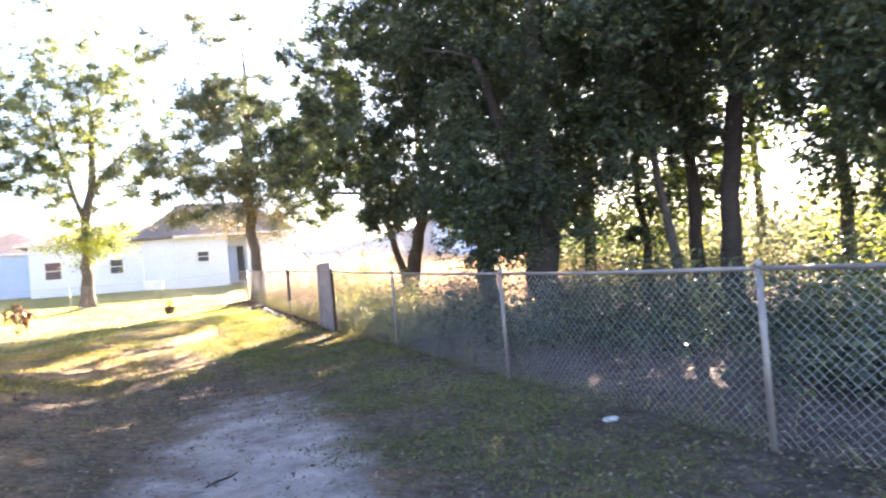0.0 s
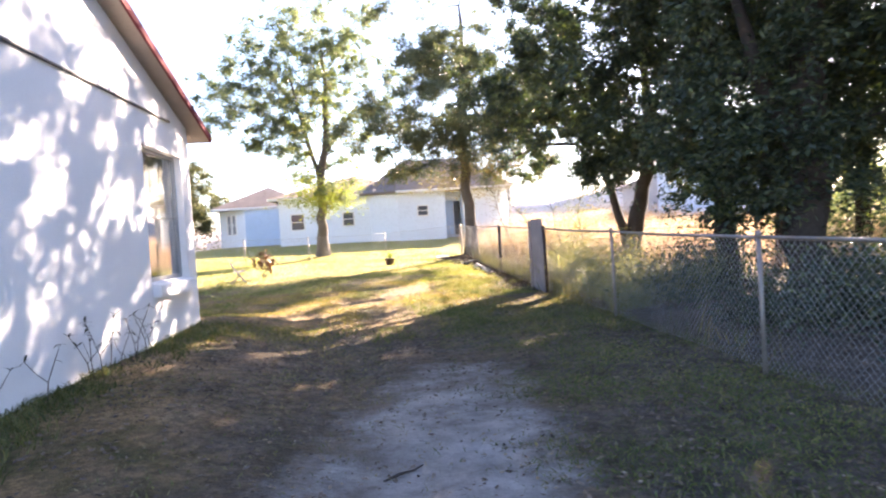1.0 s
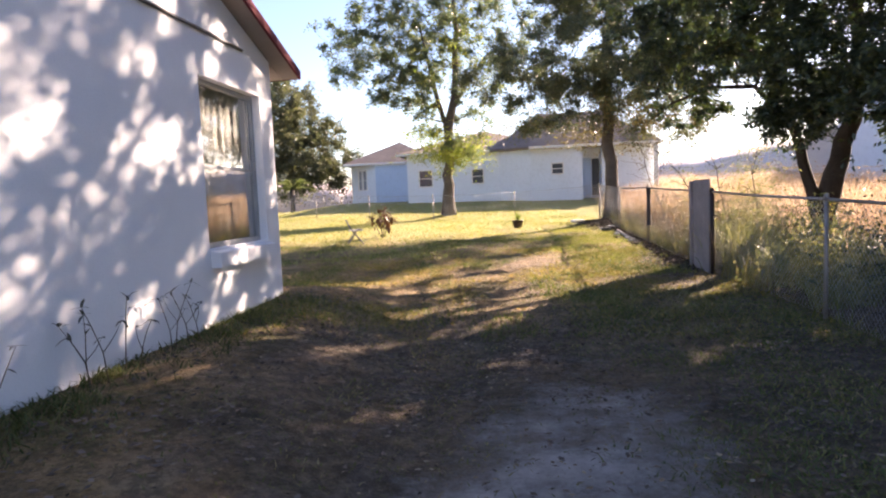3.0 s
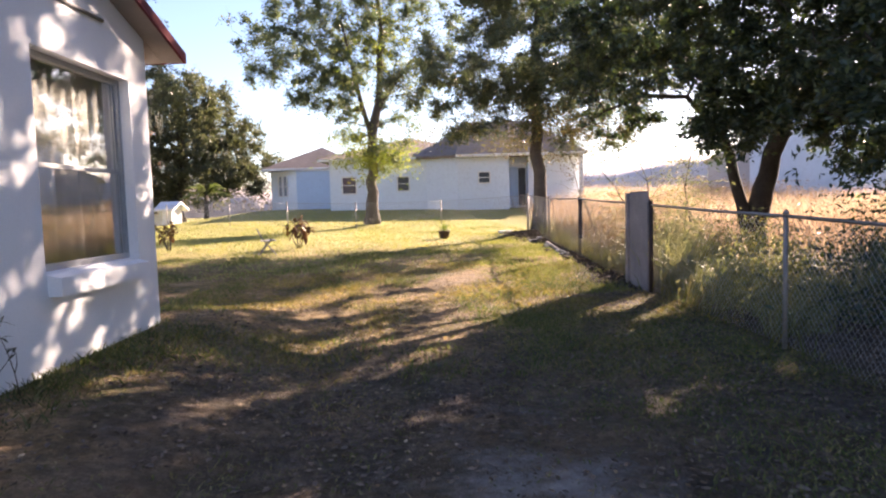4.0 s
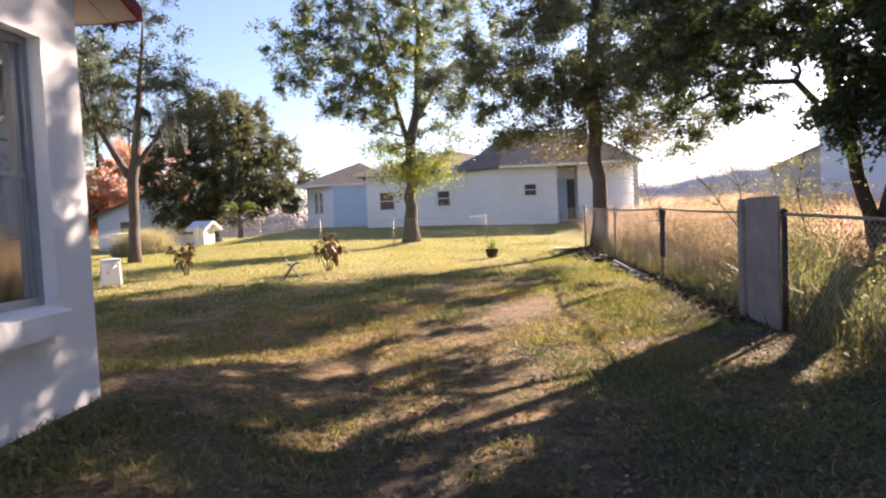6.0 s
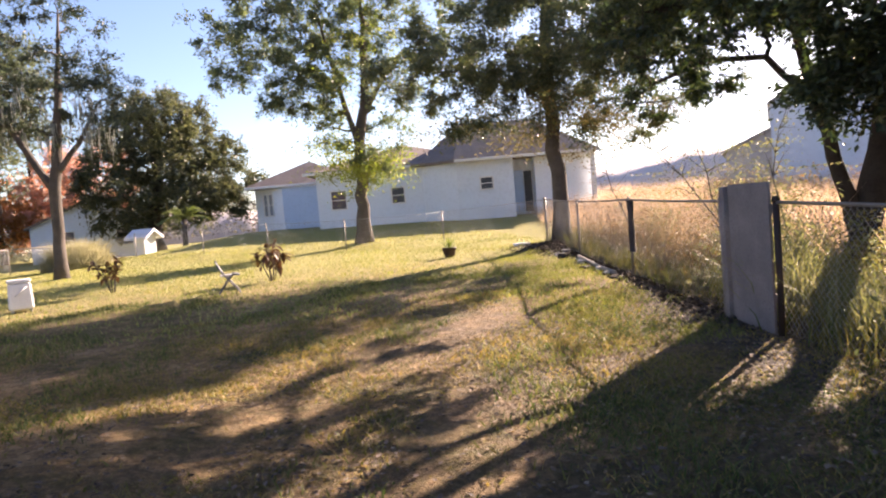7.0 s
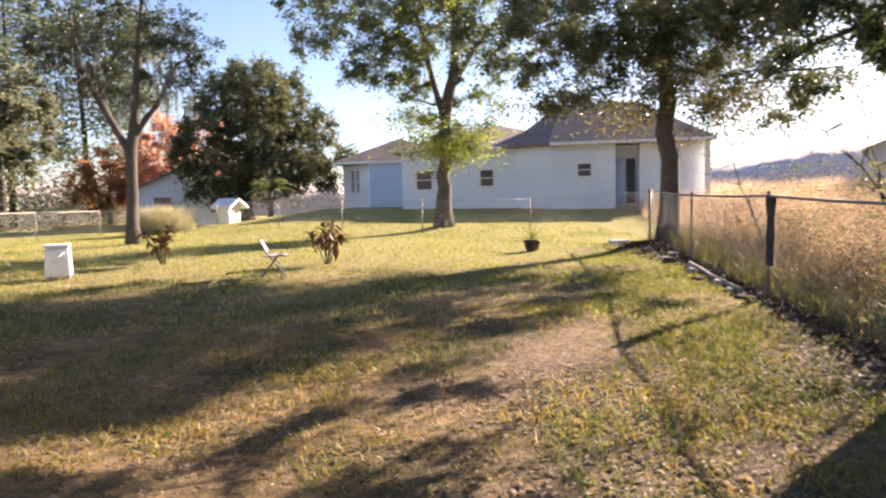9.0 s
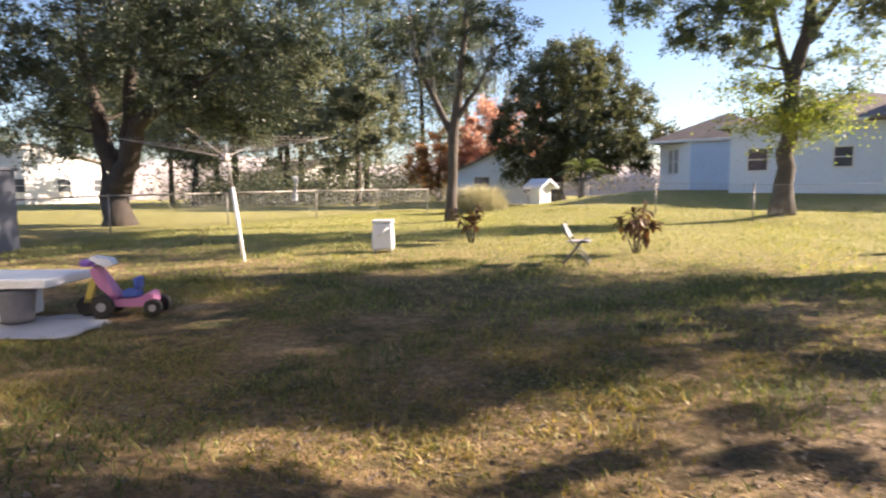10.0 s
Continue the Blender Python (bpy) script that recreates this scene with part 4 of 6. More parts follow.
tree("wood_tree", 8.5, 8.4, [
    ([(0, 0, 0), (0, 0, 1.5), (0.05, 0, 3.0), (0.2, 0, 5.0), (0.4, 0, 8.5)], [0.36, 0.29, 0.26, 0.2, 0.06]),
    ([(0, 0, 2.0), (-0.6, 0.2, 3.4), (-1.1, 0.3, 5.0)], [0.17, 0.13, 0.05])],
    [(-0.2, 0, 6.2, 3.4, 3.2, 2.6, 4), (0.4, -0.2, 3.4, 2.2, 2.2, 1.3, 1.6), (-0.4, 0.5, 2.0, 1.5, 1.5, 0.9, 0.9), (0, 0, 9.2, 3.2, 3.2, 2.0, 2)],
    64000, 0.11, BARK, DARKLEAF, "thick dark trunk with shady crown", 23, WOOD, 330, 0.04, 0.19)
tree("wood_tree", 11.3, 6.4, [
    ([(0, 0, 0), (0.05, -0.05, 1.5), (0.15, -0.2, 3.2), (0.4, -0.55, 5.4), (0.7, -1.0, 9)], [0.23, 0.18, 0.16, 0.13, 0.06])],
    [(0, 0, 7.0, 3.0, 3.0, 2.6, 3), (-1.0, 0.6, 4.4, 2.0, 2.0, 1.2, 0.9), (0.3, -0.6, 10.5, 3.0, 3.0, 2.0, 2)],
    28000, 0.16, BARK, DARKLEAF, "tall leaning dark trunk in the wood", 24, WOOD, 150, 0.045, 0.24)
tree("wood_tree", 11.9, 7.4, [
    ([(0, 0, 0), (0.05, 0, 2), (-0.05, 0, 4), (0.1, 0, 8)], [0.16, 0.13, 0.1, 0.04])],
    [(0, 0, 5.6, 2.4, 2.4, 2.2, 3), (0, 0, 8.0, 2.2, 2.2, 1.6, 1)],
    26000, 0.15, BARK, DARKLEAF, "straight dark trunk in the wood", 25, WOOD, 120, 0.035, 0.25)
tree("wood_tree", 10.6, 6.9, [
    ([(0, 0, 0), (-0.1, 0.1, 1.2), (-0.3, 0.2, 2.6), (-0.35, 0.2, 5)], [0.11, 0.09, 0.08, 0.03])],
    [(-0.3, 0, 5.2, 1.8, 1.8, 1.6, 2)],
    6000, 0.11, BARKGREY, DARKLEAF, "slim pale-barked tree in the wood", 26, WOOD, 40, 0.03, 0.4)
tree("wood_tree", 17.8, 9.0, [
    ([(0, 0, 0), (0.05, 0, 2), (0, 0, 4), (0.1, 0, 8)], [0.15, 0.12, 0.1, 0.04])],
    [(0, 0, 6.4, 2.8, 2.8, 2.2, 3), (-1, 0.5, 3.6, 1.6, 1.6, 1.2, 0.6)],
    9000, 0.18, BARKGREY, LIGHTLEAF, "slender tree at the far side of the wood", 27, WOOD, 110, 0.035, 0.26)
tree("wood_tree", 14.9, 5.7, [
    ([(0, 0, 0), (0.05, 0, 2), (0, 0, 4), (0.1, 0, 8)], [0.16, 0.13, 0.11, 0.04])],
    [(0, 0, 6.6, 2.8, 2.8, 2.4, 3), (0.8, -0.8, 3.6, 1.8, 1.8, 1.4, 1)],
    11000, 0.18, BARKGREY, LIGHTLEAF, "brown-trunked tree with yellowing leaves", 28, WOOD, 110, 0.035, 0.26)
tree("wood_tree", 14.6, 12.6, [
    ([(0, 0, 0), (0.05, 0, 2), (0, 0, 4), (0.1, 0, 9)], [0.2, 0.16, 0.13, 0.05])],
    [(0, 0, 6.4, 3.4, 3.4, 2.8, 3), (-0.6, 0, 9.6, 3.0, 3.0, 2.0, 2)],
    20000, 0.18, BARK, DARKLEAF, "tree deep in the wood with dark crown", 29, WOOD, 150, 0.04, 0.24)
tree("wood_tree", 9.6, 2.6, [
    ([(0, 0, 0), (0.05, 0, 2), (0.2, 0, 4), (0.1, 0, 8)], [0.2, 0.16, 0.13, 0.05])],
    [(0, 0, 6.2, 3.0, 3.0, 2.4, 3), (0.6, 0.4, 3.8, 1.6, 1.6, 1.0, 0.6)],
    34000, 0.14, BARK, DARKLEAF, "tree with dark crown beside the fence", 30, WOOD, 160, 0.04, 0.24)

# Added tree: its low crown blocks the sun from the ground by the track.
tree("wood_tree", 11.6, 12.1, [
    ([(0, 0, 0), (0.05, 0, 1.2), (0, 0.1, 2.4), (0.1, 0, 5)], [0.13, 0.11, 0.08, 0.03])],
    [(0, 0, 3.4, 2.2, 2.4, 1.7, 3), (-0.8, -0.4, 5.2, 2.2, 2.2, 1.6, 2)],
    28000, 0.12, BARK, DARKLEAF, "low dark tree added behind the forked tree to cast shade", 131, WOOD, 160, 0.035, 0.24)
tree("wood_tree", 12.8, 9.3, [
    ([(0, 0, 0), (0.05, 0, 1.2), (0, 0.1, 2.4), (0.1, 0, 5)], [0.12, 0.1, 0.08, 0.03])],
    [(0, 0, 3.0, 2.0, 2.2, 1.6, 3), (0.4, -0.4, 5.2, 2.2, 2.2, 1.8, 2)],
    20000, 0.14, BARK, DARKLEAF, "low dark tree in the wood", 132, WOOD, 140, 0.035, 0.25)
tree("wood_tree", 13.4, 3.6, [
    ([(0, 0, 0), (0.05, 0, 1.2), (0, 0.1, 2.4), (0.1, 0, 5)], [0.13, 0.11, 0.08, 0.03])],
    [(0, 0, 3.2, 2.2, 2.4, 1.7, 3), (0.4, 0.4, 5.6, 2.4, 2.4, 2.0, 2)],
    24000, 0.15, BARK, DARKLEAF, "low leafy tree in the wood", 133, WOOD, 130, 0.035, 0.25)


# ---- the neighbour's house ----
def hip_roof(x0, x1, y0, y1, z, rise, over):
    """A hipped roof over a rectangle, with its eaves' thickness."""
    x0, x1, y0, y1 = x0 - over, x1 + over, y0 - over, y1 + over
    half = min(x1 - x0, y1 - y0) / 2
    bm = bmesh.new()
    lo = [bm.verts.new(p) for p in ((x0, y0, z), (x1, y0, z), (x1, y1, z), (x0, y1, z))]
    eg = [bm.verts.new((v.co.x, v.co.y, z + 0.12)) for v in lo]
    if x1 - x0 > y1 - y0:
        a, b = bm.verts.new((x0 + half, (y0 + y1) / 2, z + rise)), bm.verts.new((x1 - half, (y0 + y1) / 2, z + rise))
        tops = [(eg[0], eg[1], b, a), (eg[1], eg[2], b), (eg[2], eg[3], a, b), (eg[3], eg[0], a)]
    else:
        a, b = bm.verts.new(((x0 + x1) / 2, y0 + half, z + rise)), bm.verts.new(((x0 + x1) / 2, y1 - half, z + rise))
        tops = [(eg[0], eg[1], a), (eg[1], eg[2], b, a), (eg[2], eg[3], b), (eg[3], eg[0], a, b)]
    for t in tops:
        bm.faces.new(t)
    for k in range(4):
        bm.faces.new((lo[k], lo[(k + 1) % 4], eg[(k + 1) % 4], eg[k]))
    bm.faces.new(list(reversed(lo)))
    bmesh.ops.recalc_face_normals(bm, faces=bm.faces)
    return bm


def framed_window(root, x0, x1, z0, z1, y, mat_pane):
    w = part("window", boxes((x0 - 0.06, x0, y - 0.05, y + 0.04, z0 - 0.06, z1 + 0.06), (x1, x1 + 0.06, y - 0.05, y + 0.04, z0 - 0.06, z1 + 0.06), (x0, x1, y - 0.05, y + 0.04, z1, z1 + 0.06), (x0, x1, y - 0.07, y + 0.04, z0 - 0.06, z0), (x0, x1, y - 0.03, y + 0.02, (z0 + z1) / 2 - 0.02, (z0 + z1) / 2 + 0.02)), WHITE, root)
    part("pane", boxes((x0, x1, y - 0.012, y + 0.0, z0, (z0 + z1) / 2 - 0.02)), mat_pane, w)
    part("pane", boxes((x0, x1, y - 0.012, y + 0.0, (z0 + z1) / 2 + 0.02, z1)), mat_pane, w)
    return w


DARKPANE = surface("dark_window_pane", (0.07, 0.08, 0.095), (0.1, 0.11, 0.125), None, 2, 10, 0.08, 0, 0, 0)


PALEPANE = surface("pale_window_pane", (0.26, 0.28, 0.31), (0.32, 0.34, 0.37), None, 2, 10, 0.1, 0, 0, 0)


def neighbour_house():
    """A house of three blocks, each with a slanting bay corner."""
    o = Vector((2.2, 8.7, 0)) + AY * 28.7
    g = 1.22
    root = thing("neighbour_house", Matrix.Translation((o.x, o.y, 0)) @ pose(0, 0, 0, 0, 0, -11.3), "single-storey pale neighbour house with brown hipped roof", "house")
    e = 3.82
    part("wall", boxes((-6.4, -1.15, 0, 8, g - 0.5, e)), SIDING, root, "pale painted wall in shade")
    part("wall", prism(bmesh.new(), [(-1.15, 0.0), (0.48, -0.8), (3.2, -0.8), (3.2, 6.201), (-1.149, 6.201)], "z", g - 0.5, e + 0.02), SIDING, root, "pale painted wall with a slanting bay corner")
    part("wall", boxes((3.2, 4.25, 0.3, 6.2, g - 0.5, e)), SIDING, root)
    part("wall", boxes((4.25, 6.95, -0.5, 6.2, g - 0.5, e)), SIDING, root)
    part("wall", prism(bmesh.new(), [(-11.75, 7.7), (-9.78, 6.4), (-6.4, 6.4), (-6.4, 13), (-11.75, 13)], "z", g - 0.5, e - 0.02), SIDING, root, "pale painted wall with a slanting bay corner")
    part("wall", boxes((-9.74, -6.5, 6.37, 6.396, g - 0.4, e - 0.1)), PALEBLUE, root, "pale blue wall section")
    # This blue face colours in the shade on the recess side.
    part("porch_wall", boxes((3.204, 3.225, -0.6, 0.295, g - 0.3, e - 0.3)), PALEBLUE, root, "side of the porch recess with its shade put in as blue")
    part("porch_door", boxes((3.24, 3.76, 0.22, 0.297, g, g + 2.05), bevel=0.01), PALEBLUE, root, "pale blue door in the porch recess")
    # Solid dark panel paints the unlit inside of the open door.
    part("doorway", boxes((3.8, 4.18, 0.24, 0.297, g, g + 2.0)), DARKPANE, root, "dark panel standing for the shade inside an open doorway")
    bm = bmesh.new()
    low = [(-1.6, 0.1), (0.38, -1.15), (7.25, -1.15), (7.25, 6.4), (-1.6, 6.4)]
    lo, eg = [[bm.verts.new((x, y, z)) for x, y in low] for z in (e, e + 0.12)]
    r1, r2 = bm.verts.new((0.95, 2.5, e + 2.24)), bm.verts.new((4.6, 2.5, e + 2.24))
    for fan in ((eg[0], eg[1], r1), (eg[1], eg[2], r2, r1), (eg[2], eg[3], r2), (eg[3], eg[4], r1, r2), (eg[4], eg[0], r1), tuple(reversed(lo))):
        bm.faces.new(fan)
    for k in range(5):
        bm.faces.new((lo[k], lo[(k + 1) % 5], eg[(k + 1) % 5], eg[k]))
    bmesh.ops.recalc_face_normals(bm, faces=bm.faces)
    part("roof", bm, SHINGLE, root, "brown shingle hipped roof with a slanting bay")
    part("roof", hip_roof(-6.6, 2.0, 0.05, 9.0, e + 0.02, 1.6, 0.35), SHINGLE, root, "brown shingle hipped roof")
    part("roof", hip_roof(-11.75, -5.5, 6.45, 13, e, 1.7, 0.2), SHINGLE, root, "brown shingle hipped roof")
    for x0, x1, y in ((-6.95, -1.7, -0.32), (0.4, 7.25, -1.15), (-11.9, -6.95, 6.23)):
        part("gutter", boxes((x0, x1, y - 0.06, y - 0.004, e - 0.02, e + 0.11), bevel=0.01), WHITE, root)
    framed_window(root, -2.72, -2.14, 2.18, 2.9, -0.0, DARKPANE)
    framed_window(root, 1.62, 2.16, 2.47, 2.99, -0.81, DARKPANE)
    framed_window(root, -5.7, -5.0, 2.1, 2.95, -0.0, DARKPANE)
    slant = pose(-10.8, 7.07, 0, 0, 0, math.degrees(math.atan2(-1.3, 1.97)))
    for x0 in (-0.36, 0.1):
        framed_window(root, x0, x0 + 0.3, 2.2, 3.45, -0.01, PALEPANE).matrix_basis = slant
    part("porch_post", boxes((6.85, 7.05, -1.05, -0.85, g - 0.3, e), bevel=0.01), WHITE, root)
    return root


neighbour_house()


# ---- grass, field and undergrowth ----
def scatter(rng, n, x0, x1, y0, y1, keep):
    """Points over the land; keep(x, y) gives the share that stays."""
    x, y = rng.uniform(x0, x1, n), rng.uniform(y0, y1, n)
    k = np.array([keep(a, b) for a, b in zip(x, y)])
    s = rng.random(n) < k
    x, y = x[s], y[s]
    return np.stack([x, y, np.array([land(a, b) for a, b in zip(x, y)]) - 0.004], 1)


def house_side(x, y):
    """Metres out from the house's gable wall."""
    return (x + 0.42) * AX.x + (y - 10.17) * AX.y


def covered(x, y):
    """Under the house or the plastic sheet, where nothing grows."""
    sx, sy = (x + 4.72) * math.cos(radians(24)) + (y - 13.12) * math.sin(radians(24)), (y - 13.12) * math.cos(radians(24)) - (x + 4.72) * math.sin(radians(24))
    if -1.28 < sx < 1.18 and -0.53 < sy < 0.63:
        return True
    return house_side(x, y) < 0.02 and (x + 0.42) * AY.x + (y - 10.17) * AY.y < 0.02


def patch(x, y, s, o):
    return ease(-0.25, 0.3, noise.noise((x * s, y * s, o)))


rng = np.random.default_rng(101)
pts = scatter(rng, 300000, -6, 7, 2.0, 16, lambda x, y: 0 if covered(x, y) or x > fence_x(y) + 0.4 else (1 - 0.95 * sandy(x, y)) * (0.06 + 0.94 * patch(x, y, 0.6, 5.0)) * (0.35 + 0.65 * patch(x, y, 2.1, 15.0)) * (0.3 + 0.7 * ease(4, 11, y)))
hgt = rng.uniform(0.015, 0.05, len(pts)) * np.array([0.6 + 0.9 * patch(a, b, 0.9, 9.0) * ease(6, 10, b) for a, b in pts[:, :2]])
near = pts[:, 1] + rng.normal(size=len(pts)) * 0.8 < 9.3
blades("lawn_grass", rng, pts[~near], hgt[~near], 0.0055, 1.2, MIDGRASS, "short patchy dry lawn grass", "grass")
blades("track_grass", rng, pts[near], hgt[near], 0.0045, 1.2, NEARGRASS, "thin grass in shade-dulled colours beside the sandy track", "grass")
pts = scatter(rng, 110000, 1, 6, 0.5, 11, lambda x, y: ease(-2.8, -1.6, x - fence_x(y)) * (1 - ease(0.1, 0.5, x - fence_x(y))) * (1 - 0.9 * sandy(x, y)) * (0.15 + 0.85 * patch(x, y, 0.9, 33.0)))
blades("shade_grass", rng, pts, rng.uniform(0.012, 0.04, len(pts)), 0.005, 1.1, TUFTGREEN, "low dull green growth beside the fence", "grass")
pts = scatter(rng, 60000, 2, 7.6, 12, 21, lambda x, y: ease(-2.6, -0.9, x - fence_x(y)) * (1 - ease(-0.3, -0.1, x - fence_x(y))) * (1 - min(1, 1.6 * mulch_and_shadow(x, y))) * (0.1 + 0.9 * patch(x, y, 0.8, 41.0)))
blades("lush_grass", rng, pts, rng.uniform(0.02, 0.07, len(pts)), 0.005, 0.9, LUSHGREEN, "fresh yellow-green grass inside the fence", "grass")
pts = scatter(rng, 95000, -6, 6, 8.5, 19, lambda x, y: 0 if covered(x, y) or x > fence_x(y) else ease(0.0, 0.45, noise.noise((x * 0.75, y * 0.75, 21.0)) + 0.35 * noise.noise((x * 2.5, y * 2.5, 4.0))))
blades("green_tufts", rng, pts, rng.uniform(0.03, 0.085, len(pts)), 0.005, 0.8, TUFTGREEN, "deeper green tufts in the dry lawn", "grass")
pts = scatter(rng, 90000, -13, 8, 15, 37, lambda x, y: 0 if x > fence_x(y) or mulch_and_shadow(x, y) > 0.3 else 0.35 + 0.65 * patch(x, y, 0.5, 5.0))
hgt = rng.uniform(0.03, 0.075, len(pts))
blades("far_lawn_grass", rng, pts, hgt, 0.008, 0.6, GREENGRASS, "short sunny lawn grass", "grass")
# longer grass on the bank below the house wall and along the fence
pts = scatter(rng, 90000, -2.2, 1.4, 2, 11.5, lambda x, y: 0 if covered(x, y) else (1 - ease(0.12, 0.8, house_side(x, y))) * (0.15 + 0.85 * patch(x, y, 2.3, 2.0)) * (1 - ease(9.6, 10.3, y)))
blades("bank_grass", rng, pts, rng.uniform(0.02, 0.09, len(pts)), 0.005, 0.9, BANKGRASS, "longer green grass along the house wall", "grass")
pts = scatter(rng, 60000, 3, 9, 1, 24, lambda x, y: ease(-0.02, 0.18, x - fence_x(y)) * (1 - ease(0.4, 0.8 + 0.7 * ease(12, 14, y), x - fence_x(y))) * (0.25 + 0.75 * patch(x, y, 1.2, 4.0)) * (0.08 + 0.92 * ease(10, 12, y)))
blades("fence_weeds", rng, pts, rng.uniform(0.08, 0.42, len(pts)), 0.006, 0.5, WEEDGREEN, "rank green and yellow weeds along the fence", "weeds")
# tall dry field
pts = scatter(rng, 150000, 5, 34, 11.5, 46, lambda x, y: ease(0.8, 3.0, x - fence_x(y)) * (1.0 - 0.6 * ease(8, 24, x - fence_x(y))) * (0.35 + 0.65 * patch(x, y, 0.35, 8.0)) * (1 - math.exp(-(((x - 9.4) ** 2 + (y - 13.5) ** 2) / 7.0) ** 2)) * (1 if x > 11 or y < 36 else 0.2))
hgt = rng.uniform(0.45, 1.15, len(pts)) * np.array([0.55 + 0.6 * patch(a, b, 0.25, 1.0) for a, b in pts[:, :2]])
blades("tall_dry_grass", rng, pts, hgt, 0.008, 0.4, DRYGRASS, "tall tan dry grass of the field beyond the fence", "grass")
# seed heads: the fluffy tops of the field
tops = pts[(rng.random(len(pts)) < 0.16) & (pts[:, 1] < 33)]
v, f = leaf_arrays(rng, tops + np.stack([rng.normal(size=len(tops)) * 0.1, rng.normal(size=len(tops)) * 0.1, rng.uniform(0.4, 0.95, len(tops))], 1), 0.07, -0.4, 0.25)
tagged(cloud("seed_heads", v, f, DRYGRASS), "pale seed heads of the dry field grass", "grass", "", "stuff")
# fallen leaves
def leaf_share(x, y):
    d = x - fence_x(y)
    if covered(x, y):
        return 0
    return max((0.3 + 0.6 * ease(8, 11, y)) * ease(-2.6, 0.2, d) * (1 - ease(13, 16, y)), 0.9 * math.exp(-((x - 3.7) ** 2) / 2.2 - ((y - 12.6) ** 2) / 5.0), 0.25 * (1 - ease(7, 13, y)), 0.28) * (0.3 + 0.7 * patch(x, y, 0.8, 3.0)) * (0.5 + 0.5 * ease(6, 10, y))
pts = scatter(rng, 170000, -5, 11, 0, 18, leaf_share)
v, f = leaf_arrays(rng, pts + np.array([0, 0, 0.014]), 0.036, 0.0, 0.6)
vv = v.reshape(-1, 4, 3)
mid = vv.mean(axis=1, keepdims=True)
vv[:, :, 2] = mid[:, :, 2] + (vv[:, :, 2] - mid[:, :, 2]) * 0.3
tagged(cloud("fallen_leaves", vv.reshape(-1, 3), f, FALLEN), "scattered pale brown fallen leaves", "leaves", "", "stuff")

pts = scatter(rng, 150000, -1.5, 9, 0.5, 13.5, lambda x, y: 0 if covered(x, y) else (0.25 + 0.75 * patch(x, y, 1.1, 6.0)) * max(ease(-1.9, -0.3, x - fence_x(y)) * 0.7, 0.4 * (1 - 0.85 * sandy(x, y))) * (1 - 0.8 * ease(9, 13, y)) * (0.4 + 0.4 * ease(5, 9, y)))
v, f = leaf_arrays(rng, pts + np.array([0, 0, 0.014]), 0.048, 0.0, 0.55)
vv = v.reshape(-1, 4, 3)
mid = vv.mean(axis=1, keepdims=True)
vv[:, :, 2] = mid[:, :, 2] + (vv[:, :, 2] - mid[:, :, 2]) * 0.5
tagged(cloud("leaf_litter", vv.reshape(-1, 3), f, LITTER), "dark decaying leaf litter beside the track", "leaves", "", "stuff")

pts = scatter(rng, 30000, 5.2, 8.6, 12.2, 23, mulch_and_shadow)
v, f = leaf_arrays(rng, pts + np.array([0, 0, 0.02]), 0.07, 0.0, 0.5)
tagged(cloud("mulch", v, f, MULCH), "dark leaf mulch under the corner tree, and with painted shadow along the fence", "mulch", "", "stuff")

r3 = random.Random(7)
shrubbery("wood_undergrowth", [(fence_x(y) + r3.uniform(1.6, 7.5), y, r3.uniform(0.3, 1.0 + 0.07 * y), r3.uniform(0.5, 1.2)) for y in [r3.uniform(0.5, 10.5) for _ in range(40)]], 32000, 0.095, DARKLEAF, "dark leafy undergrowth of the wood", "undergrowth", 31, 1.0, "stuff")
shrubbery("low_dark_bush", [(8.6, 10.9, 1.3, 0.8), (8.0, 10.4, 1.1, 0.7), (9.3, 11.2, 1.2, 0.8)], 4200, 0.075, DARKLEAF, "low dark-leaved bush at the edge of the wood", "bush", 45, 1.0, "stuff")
shrubbery("fence_bushes", [(fence_x(y) + r3.uniform(0.8, 2.8), y, r3.uniform(0.35, 0.9), r3.uniform(0.3, 0.7)) for y in [r3.uniform(11.2, 14.5) for _ in range(12)]], 6500, 0.055, WEEDGREEN, "yellow-green bushes behind the fence", "bushes", 32, 1.0, "stuff")
pts = scatter(rng, 17000, 5, 9, 9.0, 14.6, lambda x, y: ease(0.15, 0.5, x - fence_x(y)) * (1 - ease(1.6, 2.4, x - fence_x(y))) * patch(x, y, 1.3, 52.0) ** 0.7)
blades("fence_thicket", rng, pts, rng.uniform(0.25, 0.85, len(pts)) * np.array([0.5 + 0.6 * patch(u, w, 0.9, 53.0) for u, w in pts[:, :2]]), 0.008, 0.55, DRYGREEN, "tall tangled yellow-green weeds behind the fence", "weeds")
shrubbery("thicket_leaves", [(fence_x(y) + r3.uniform(0.5, 1.9), y, r3.uniform(0.4, 1.15), r3.uniform(0.25, 0.5)) for y in [r3.uniform(9.2, 14.2) for _ in range(30)]], 8000, 0.07, DRYGREEN, "straggling leafy weeds behind the fence", "bushes", 46, 1.0, "stuff")
pts = scatter(rng, 30000, 5.5, 12, 13.5, 22, lambda x, y: ease(0.2, 0.7, x - fence_x(y)) * (1 - ease(1.8, 3.6, x - fence_x(y))) * patch(x, y, 0.9, 57.0))
blades("low_brush", rng, pts, rng.uniform(0.12, 0.6, len(pts)), 0.006, 0.5, DRYTWIG, "low grey-brown dead brush inside the field's edge", "brush")
